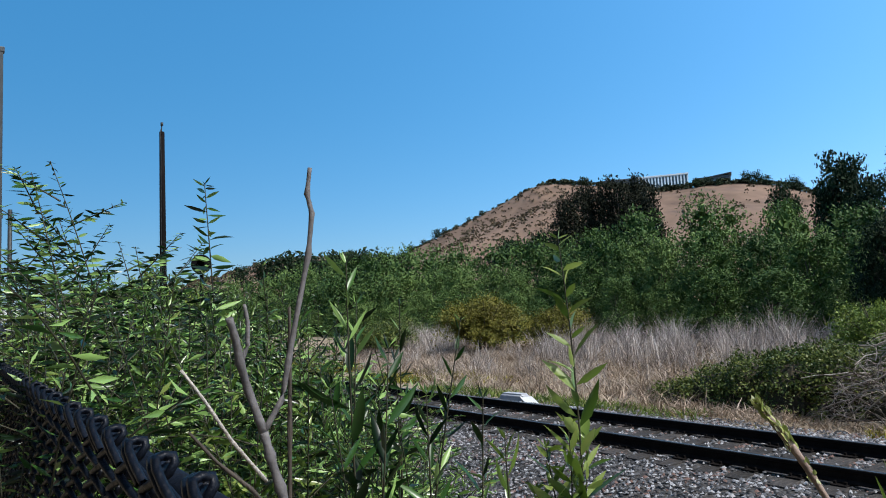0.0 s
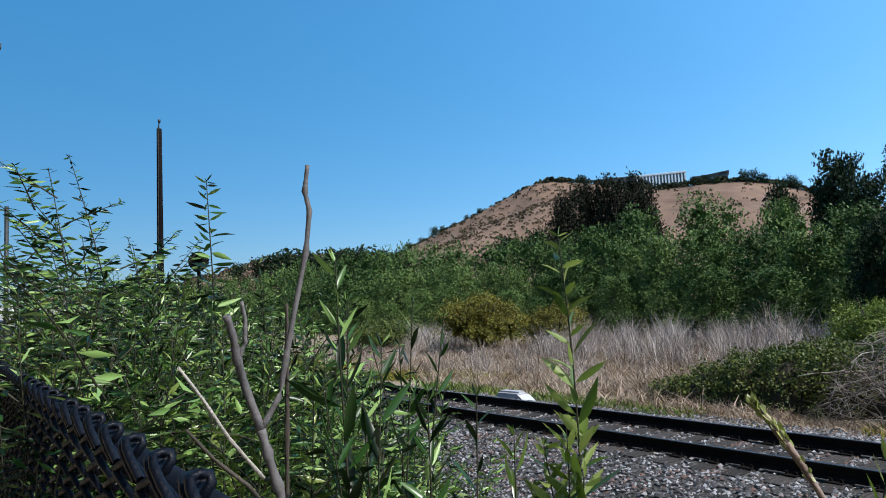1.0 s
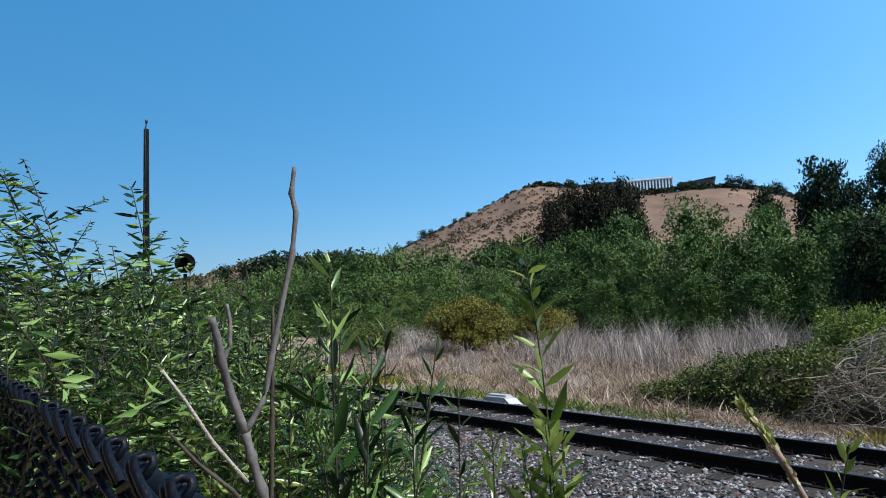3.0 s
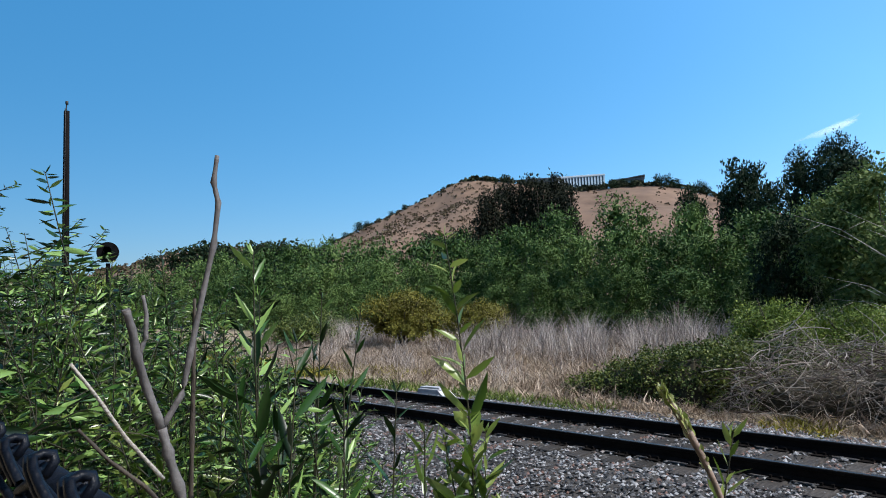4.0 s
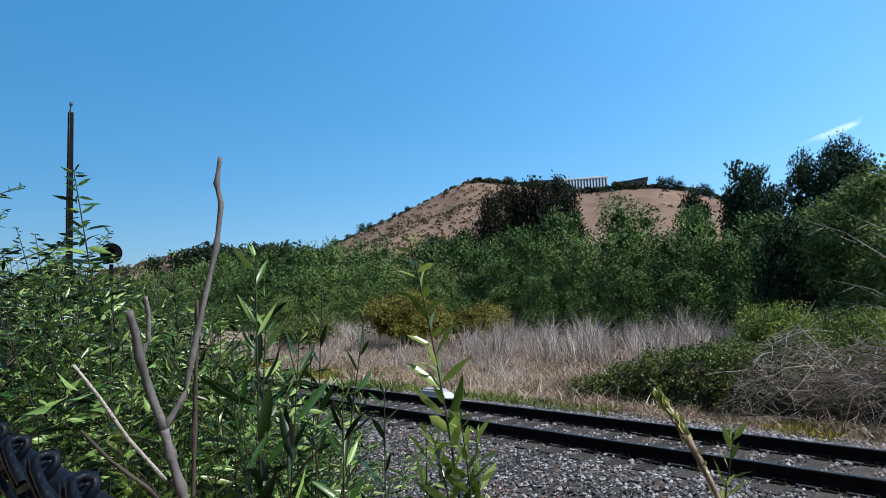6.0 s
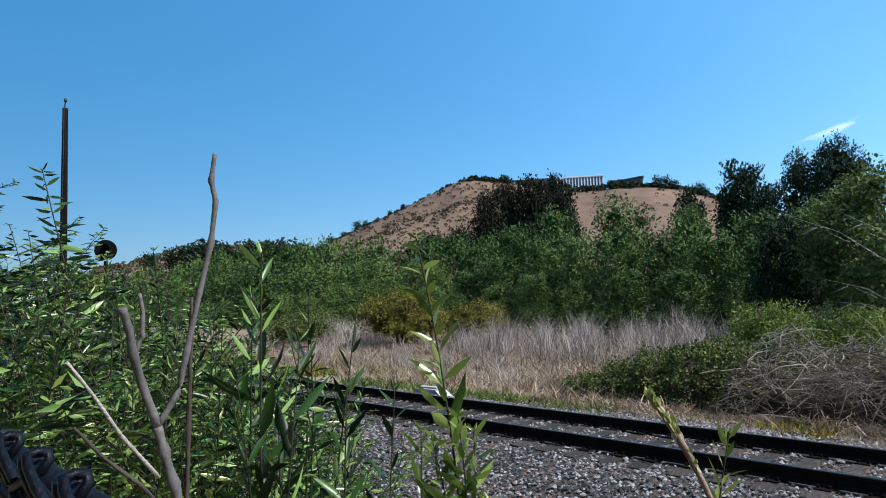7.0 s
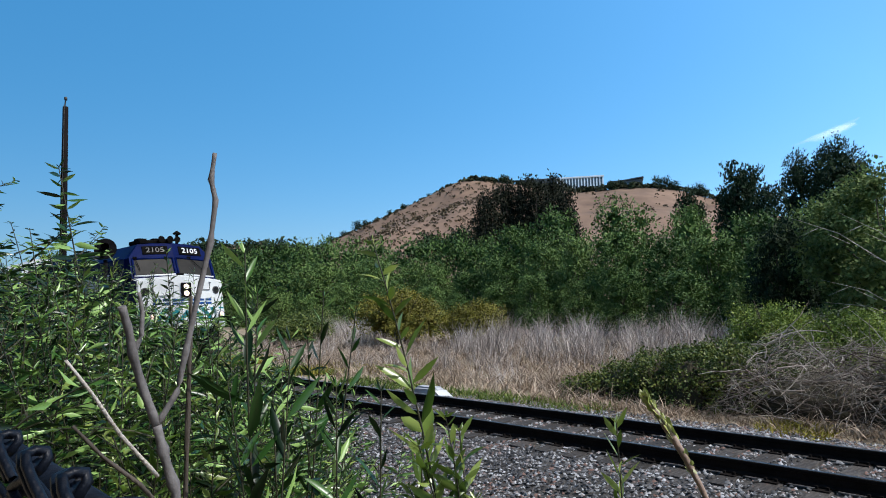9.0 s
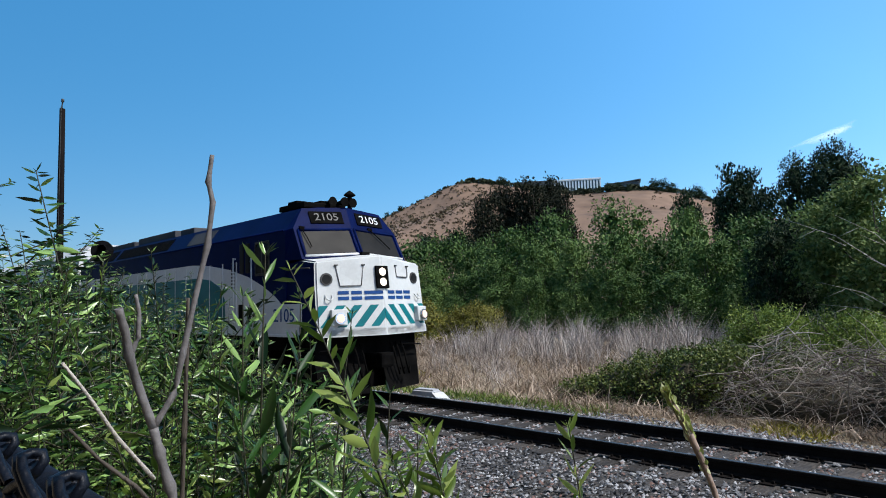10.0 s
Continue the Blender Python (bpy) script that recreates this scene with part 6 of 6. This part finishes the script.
def build_shoots():
    fresh = "slender young willow rod with narrow bright leaves"
    rod(fresh, (44.6, 1.4, 1.16), (45.0, 1.4, 2.205), 0.10, 46, 0.22, M_WILLOW_FRESH, 201, CENTRE_SWAY, bow=(0.02, 0.02, 0), r0=0.004, rise=0.9, ratio=0.25,
        extra=(((44.6, 1.4, 1.40), (42.8, 1.42, 1.79), 0.08, 30), ((44.6, 1.4, 1.38), (46.2, 1.38, 1.78), 0.08, 30), ((44.6, 1.4, 1.30), (41.6, 1.36, 1.66), 0.08, 26), ((44.6, 1.4, 1.30), (47.2, 1.42, 1.69), 0.08, 26), ((44.6, 1.4, 1.5), (44.2, 1.38, 1.83), 0.075, 26)))
    rod("tall willow rod with broad green leaves", (61.0, 1.6, 1.1), (61.7, 1.6, 2.19), 0.15, 24, 0.15, M_WILLOW, 202, gentle(1, 1.6), bow=(-0.02, 0, 0), rise=1.2, ratio=0.16,
        extra=(((61.0, 1.6, 1.25), (58.5, 1.62, 1.98), 0.14, 16), ((61.0, 1.6, 1.2), (63.5, 1.58, 1.9), 0.14, 16)))
    rod("willow rod with small sparse leaves", (57.0, 2.0, 1.2), (53.2, 2.0, 2.04), 0.11, 16, 0.15, M_WILLOW, 203, gentle(2, 2.0), rise=1.0)
    rod("willow rod with pale catkin leaves at its tip", (62.8, 1.9, 1.1), (61.8, 1.9, 2.10), 0.125, 26, 0.2, M_WILLOW, 204, gentle(3, 1.8), rise=1.0)
    rod("slender willow rod over the gravel", (58.4, 1.9, 1.1), (57.2, 1.9, 2.09), 0.12, 22, 0.2, M_WILLOW, 205, gentle(4, 2.0), rise=1.0)
    rod("short willow rod with upright leaves", (48.9, 1.6, 1.05), (48.5, 1.6, 1.76), 0.14, 14, 0.35, M_WILLOW_FRESH, 206, gentle(5, 1.5), rise=1.6)
    rod("short willow rod above the gravel", (52.2, 1.8, 1.05), (50.9, 1.8, 1.83), 0.12, 13, 0.3, M_WILLOW, 207, gentle(6, 2.0), rise=1.4)
    rod("leafy willow rod low by the gravel", (55.6, 1.7, 1.0), (55.0, 1.7, 1.86), 0.14, 20, 0.2, M_WILLOW, 208, gentle(7, 1.6), rise=1.3)
    rod("leafy willow rod low by the gravel", (59.6, 1.75, 1.0), (60.0, 1.75, 1.88), 0.145, 22, 0.2, M_WILLOW, 209, gentle(8, 1.5), rise=1.3)
    rod("tall willow rod against the sky", (71.6, 3.0, 1.2), (73.4, 3.0, 2.66), 0.13, 84, 0.2, M_WILLOW, 210, [(0, 0.4), (0.5, 2.7), (1, 1.1), (1.5, 0.9), (2, -2.0), (2.5, -4.1), (3, -8.4), (3.6, -9.0), (4.5, -7.6), (5, -7.2), (5.5, -3.8), (6.2, -6.0), (7, -8.6), (7.5, -6.0), (8, -3.8), (8.5, -6.2), (9.2, -6.5), (10, -9.0)], rise=0.15, ratio=0.19, r0=0.006)
    rng = np.random.default_rng(219)
    for k, (az0, az1, d, z) in enumerate(((77.4, 84.2, 3.6, 2.86), (81.0, 85.4, 3.4, 2.76), (76.0, 79.6, 3.8, 2.50), (81.0, 82.6, 3.9, 2.52), (84.0, 88.2, 4.2, 2.62), (79.5, 81.5, 4.0, 2.46), (83.0, 86.8, 3.7, 2.45), (74.5, 77.2, 3.7, 2.36), (80.5, 84.2, 3.3, 2.40), (77.0, 80.5, 4.3, 2.42), (76.5, 78.4, 3.5, 2.44), (79.0, 83.6, 3.6, 2.58), (75.5, 76.6, 4.0, 2.38))):
        more = []
        for q in np.linspace(0.25, 0.90, 10 if k < 2 else 8):
            sd = -1 if rng.random() < 0.4 else 1
            a0, z0 = az0 + (az1 - az0) * q, 1.15 + (z - 1.15) * q
            ln = (1 - 0.6 * q) * rng.uniform(0.4, 0.75)
            more.append(((a0, d, z0 - 0.02), (a0 + sd * math.degrees(ln * rng.uniform(0.35, 0.9) / d), d * rng.uniform(0.95, 1.05), z0 + ln * rng.uniform(0.25, 0.9)), 0.072, 24))
        rod("feathery willow rod leaning against the sky", (az0, d, 1.15), (az1, d, z), 0.078, 84, 0.2, M_WILLOW, 220 + k,
            [(0, 0.0), (0.5, 1.2), (1, 3.0 - 0.3 * k), (1.5, 0.5), (2, -1.0), (2.5, -2.2), (3.2, -0.8), (4.5, -1.2), (5.5, 0.6), (6.5, -0.4), (7.5, 0.3), (8.5, -0.6), (9.2, 0.5), (10, -0.8)], rise=0.15, ratio=0.23, bow=(0.04, 0, 0.10), r0=0.0055, extra=more)
    rod("small willow rod swinging above the gravel", (30.5, 1.0, 1.2), (27.2, 1.0, 1.885), 0.06, 30, 0.55, M_WILLOW_FRESH, 240,
        [(0, 10.5), (1, 10.0), (2.5, 8.5), (4, 6.0), (5, 4.8), (5.5, 5.4), (7, 6.0), (7.5, 6.2), (8.0, 2.5), (8.5, -2.1), (9, -6.3), (9.2, -8.0), (9.5, -9.8), (10, -11.6)], rise=1.2, ratio=0.2, r0=0.003)


def build_bud():
    a, b = np.array(polar(22.4, 0.80, 1.72)), np.array(polar(29.6, 0.80, 1.948))
    gx, gy, _ = polar(18.5, 0.82)
    g = np.array((gx, gy, float(ground_z(gx, gy))))
    sh = thing("budding_shoot", "thick brown shoot ending in a yellow-green bud", "shoot", pose(*g))
    part("stem", raw("stem", *tube_raw(curve_pts((0, 0, -0.05), a - g, (0.03, 0, 0), 7), 0.006, 0.0045, 8), M_BUDSTEM, smooth=True), None, sh)
    d = b - a
    bm = bmesh.new()
    pts = curve_pts((0, 0, 0), d, (0.013, 0.007, 0.006), 10)
    tube(bm, [tuple(p) for p in pts], [0.0036, 0.0035, 0.0034, 0.0033, 0.0032, 0.0032, 0.0036, 0.0042, 0.0036, 0.0016], 8)
    top = part("shoot", bm, M_BUDSTEM, sh)
    top.matrix_basis = pose(*(a - g))
    rng = np.random.default_rng(250)
    n = 130
    q = np.where(rng.random(n) < 0.12, rng.uniform(0.60, 0.68, n), rng.uniform(0.76, 0.975, n))
    base = np.array([np.array(pts[0]) + d * t for t in q]) + np.array((0.013, 0.007, 0.006)) * (4 * q * (1 - q))[:, None] + unit(rng, n) * 0.0035
    al = unit(rng, n) * 0.5 + d / np.linalg.norm(d) * 1.3
    v, f = long_leaves(rng, base, al, unit(rng, n), rng.uniform(0.007, 0.015, n), rng.uniform(0.004, 0.0065, n))
    low = np.array(pts[:2])
    part("leaf", raw("leaf", *long_leaves(rng, low, np.array(((-0.75, -0.4, 0.9), (0.8, 0.3, 0.5))), unit(rng, 2), np.array((0.055, 0.045)), np.array((0.022, 0.016))), M_BUD), None, top, "pale broad young leaves")
    tagged(part("bud", raw("bud", v, f, M_BUD), None, top, "yellow-green scaly bud"), kind="stuff")
    SWAYS.append((top, tuple(a - g), 27.0, [(0, 0.6), (1, 0.3), (2.5, 0.6), (3.2, 2.5), (4.5, 6.0), (5.5, 4.4), (6.5, 3.2), (7.5, 3.0), (8.5, 6.0), (9, 1.9), (9.5, 8.0), (10, 8.2)]))


def build_twigs():
    """A cut-back dead sapling with a fork, beside the fence."""
    def P(az, d, z):
        return np.array(polar(az, d, z))
    root = P(66.4, 1.26, 0.25)
    sap = thing("dead_sapling", "bare grey-brown sapling cut back to forked stubs", "sapling", pose(*root))

    def limb(name, pts, radii, mat, label="", knots=()):
        bm = bmesh.new()
        path, rr = [], []
        for i in range(len(pts) - 1):
            for q in np.linspace(0, 1, 5)[:-1]:
                path.append(pts[i] + (pts[i + 1] - pts[i]) * q - root)
                rr.append(radii[i] + (radii[i + 1] - radii[i]) * q)
        path.append(pts[-1] - root), rr.append(radii[-1])
        for i in range(len(path)):
            rr[i] *= 1 + 0.07 * math.sin(i * 2.1) + (0.35 if i in knots else 0)
        tube(bm, [tuple(p) for p in path], rr, 10)
        return part(name, bm, mat, sap, label)

    fork = P(69.0, 1.25, 1.865)
    limb("trunk", [root + np.array((0, 0, -0.05)), P(66.6, 1.26, 1.1), P(67.6, 1.25, 1.75), P(68.4, 1.25, 1.81), fork], [0.011, 0.0095, 0.0085, 0.008, 0.0078], M_TWIG, knots=(9, 13))
    limb("stub", [fork, P(70.2, 1.24, 1.945), P(70.75, 1.22, 1.993), P(71.0, 1.21, 2.03), P(71.5, 1.2, 2.069)], [0.0078, 0.0072, 0.0070, 0.0066, 0.0064], M_TWIG, knots=(8,))
    limb("spur", [P(70.75, 1.22, 1.985), P(70.1, 1.22, 2.02), P(70.05, 1.22, 2.06), P(70.3, 1.22, 2.092)], [0.0046, 0.0042, 0.0038, 0.003], M_TWIG)
    limb("branch", [fork, P(67.5, 1.25, 1.92), P(66.9, 1.25, 1.986), P(66.0, 1.25, 2.08), P(65.0, 1.25, 2.179), P(64.6, 1.25, 2.255), P(64.95, 1.25, 2.292), P(64.65, 1.25, 2.341)],
         [0.0055, 0.0054, 0.0052, 0.005, 0.0048, 0.0045, 0.0046, 0.004], M_TWIG, knots=(8, 16, 20, 24))
    limb("pale_twig", [P(68.9, 1.23, 1.785), P(71.5, 1.19, 1.865), P(73.5, 1.17, 1.937), P(75.2, 1.15, 1.99)], [0.0034, 0.0032, 0.0029, 0.0025], M_TWIG_PALE, "bleached side twig")
    limb("dark_twig", [P(68.6, 1.2, 1.74), P(70.1, 1.15, 1.794), P(72.6, 1.15, 1.84), P(74.7, 1.15, 1.892)], [0.0036, 0.0034, 0.0030, 0.0024], M_BARK)
    limb("thin_stem", [P(67.2, 1.5, 0.25), P(67.1, 1.6, 1.66), P(66.8, 1.6, 1.95), P(66.7, 1.6, 2.09)], [0.006, 0.0052, 0.0046, 0.004], M_BARK, knots=(6, 9))


def build_bushes():
    """The willow mass beyond the fence: bushes of many leafy rods."""
    rng = np.random.default_rng(260)
    prof = ((48, -17), (52, -13), (56, -9.5), (60, -6.0), (64, -3.0), (68, 0.2), (71, 3.0), (75, 4.4), (80, 4.2), (90, 3.6))
    cells = defaultdict(list)
    made = 0
    while made < 720:
        az, d = rng.uniform(54, 89.2), rng.uniform(1.75, 6.6)
        x, y, _ = polar(az, d)
        if y < 0.30 or y > 4.7 or (az < 60 and rng.random() < 0.55):
            continue
        el = np.interp(az, [p[0] for p in prof], [p[1] for p in prof]) - rng.exponential(4.2) + 0.6
        z = 2.064 + d * math.tan(radians(float(el)))
        g = float(ground_z(x, y))
        if z < g + 0.3:
            continue
        cells[(int(az // 6), int(d // 2.4))].append((x, y, g, z))
        made += 1
    # low growth close behind the fence
    for _ in range(230):
        x, y = -rng.uniform(0.9, 8.5), rng.uniform(0.30, 1.1)
        az, d = math.degrees(math.atan2(-x, y)), math.hypot(x, y)
        g = float(ground_z(x, y))
        cells[(int(az // 6), int(d // 2.4))].append((x, y, g, min(g + rng.uniform(0.5, 1.45), 2.0 - 0.18 * d if d < 2.2 else 1.75)))
    for k, (cell, rods) in enumerate(sorted(cells.items())):
        c = np.mean([(r[0], r[1]) for r in rods], axis=0)
        g = float(ground_z(c[0], c[1]))
        bush = thing("willow_bush", "leafy green willow bush beyond the fence", "bush", pose(c[0], c[1], g), group="willow bushes beyond the fence")
        st, lf, yl = [], [], []
        for i, (x, y, gz, z) in enumerate(rods):
            p0 = np.array((x - c[0], y - c[1], gz - g - 0.05))
            h = z - gz
            p1 = p0 + np.array((rng.normal() * 0.12 * h, rng.normal() * 0.10 * h, h))
            pts = curve_pts(p0, p1, rng.normal(size=3) * 0.05 * h, 8)
            st.append(tube_raw(pts, 0.0045, 0.0012, 4))
            cnt = int(50 * h) + 10
            target = yl if rng.random() < 0.16 else lf
            target.append(shoot_leaves(rng, pts, cnt, 0.12, rng.uniform(0.055, 0.095), 0.016, rise=rng.uniform(-0.5, 1.5), plain=x * x + y * y > 3.2))
            # broad leaves added in the lower half to block light and darken the gaps
            m = 46
            q = rng.uniform(0.02, 0.5, m)
            inner = p0 + (p1 - p0) * q[:, None] + rng.normal(size=(m, 3)) * np.array((0.13, 0.13, 0.05))
            lf.append(leaves(inner, unit(rng, m), unit(rng, m), rng.uniform(0.07, 0.11, m), rng.uniform(0.022, 0.032, m)))
            for _ in range(5):
                q = rng.uniform(0.2, 0.9)
                a = rng.uniform(0, 6.28)
                b0 = p0 + (p1 - p0) * q
                b1 = b0 + np.array((math.cos(a) * 0.26, math.sin(a) * 0.26, rng.uniform(0.02, 0.26))) * min(1.0, h)
                bp = curve_pts(b0, b1, (0, 0, 0.02), 4)
                st.append(tube_raw(bp, 0.003, 0.001, 3))
                target.append(shoot_leaves(rng, bp, 11, 0.1, rng.uniform(0.055, 0.09), 0.016, rise=0.4, plain=x * x + y * y > 3.2))
        part("stem", raw("stem", *join_raw(st), M_STEM, smooth=True), None, bush)
        if lf:
            part("foliage", raw("foliage", *join_raw(lf), M_WILLOW), None, bush)
        if yl:
            part("young_foliage", raw("young_foliage", *join_raw(yl), M_WILLOW_FRESH), None, bush, "yellow-green young leaves")
        BUSHES.append((bush, (c[0], c[1], g), k))


BUSHES = []


def build_fence():
    """Black vinyl-coated chain link: bent wires hooked through their neighbours, knuckled along the top, on pipe rails and posts."""
    pitch, y, top = 0.064, 0.175, 1.937
    fence = thing("chain_link_fence", "black vinyl-coated chain-link fence with a knuckled top", "fence", pose(0, y, 0.28))
    h = top - 0.28
    half = pitch / 2
    for phase in (0, 1):
        pts = []
        n = int(h / half)
        sgn = 1 if phase == 0 else -1
        # the bent-over end, then the zigzag down to the ground
        for x, yy, z in ((0.058, -0.004, -0.044), (0.038, -0.008, -0.030), (0.015, -0.010, -0.015), (0.002, -0.008, -0.008), (-0.003, 0.001, -0.006), (-0.003, 0.011, -0.008), (-0.001, 0.012, -0.015)):
            pts.append((sgn * 0.034 + x - phase * 0.014, yy, h + z - phase * 0.004))
        for k in range(n):
            d = sgn if k % 2 == 0 else -sgn
            z = h - 0.022 - k * half
            for q, w in ((0.06, 1.0), (0.30, 0.52), (0.70, -0.52), (0.94, -1.0)):
                pts.append((d * (half + 0.003) * w, d * 0.0055 * w, z - q * half))
        wire = raw("wire", *tube_raw(pts, 0.0050, 0.0050, 6), M_VINYL, smooth=True)
        coarse = raw("wire", *tube_raw(pts[:7] + pts[7::2], 0.0050, 0.0050, 4), M_VINYL, smooth=True)
        for k in range(phase, 171, 2):
            w = part("wire", wire if k > 118 else coarse, None, fence)
            w.matrix_basis = pose(-9.6 + k * pitch, 0, 0)
    bm = bmesh.new()
    tube(bm, [(-9.6, 0.034, h - 0.062), (1.4, 0.034, h - 0.062)], 0.021, 12)
    part("top_rail", bm, M_VINYL, fence)
    bm = bmesh.new()
    tube(bm, [(-9.6, 0.02, 0.06), (1.4, 0.02, 0.06)], 0.004, 6)
    part("tension_wire", bm, M_VINYL, fence)
    for x in (-9.4, -6.4, -3.4, 1.0):
        bm = bmesh.new()
        tube(bm, [(x, 0.04, -0.3), (x, 0.04, h - 0.06)], 0.03, 12)
        part("post", bm, M_VINYL, fence)


build_fence()
build_twigs()
build_shoots()
build_bud()
build_bushes()


# ---- what moves ----
def motions():
    speed, last = 10.82, -11.43
    rows = [(t, last - speed * (10 - t)) for t in (0, 2.5, 5, 7.5, 10)]
    walk(loco, [(t, pose(x, TRACK_Y, 0)) for t, x in rows])
    walk(coach, [(t, pose(x - 17.9, TRACK_Y, 0)) for t, x in rows])
    for w in WHEELS:
        at = w.matrix_basis.translation.copy()
        walk(w, [(k * 0.05, pose(at.x, at.y, at.z, 0, (k * 0.05) * speed / 0.505 * 180 / math.pi, 0)) for k in range(201)])
    # rods lean about their roots, across the line of sight; positive to the right
    for ob, root, az, sway in SWAYS:
        axis = Vector((-math.sin(radians(az)), math.cos(radians(az)), 0))
        walk(ob, [(t, Matrix.Translation(root) @ Matrix.Rotation(radians(w), 4, axis)) for t, w in sway])
    for ob, place, k in BUSHES:
        axis = Vector((-0.9, 0.4, 0)).normalized()
        walk(ob, [(t, Matrix.Translation(place) @ Matrix.Rotation(radians(w), 4, axis)) for t, w in gentle(300 + k, 0.7)])


motions()
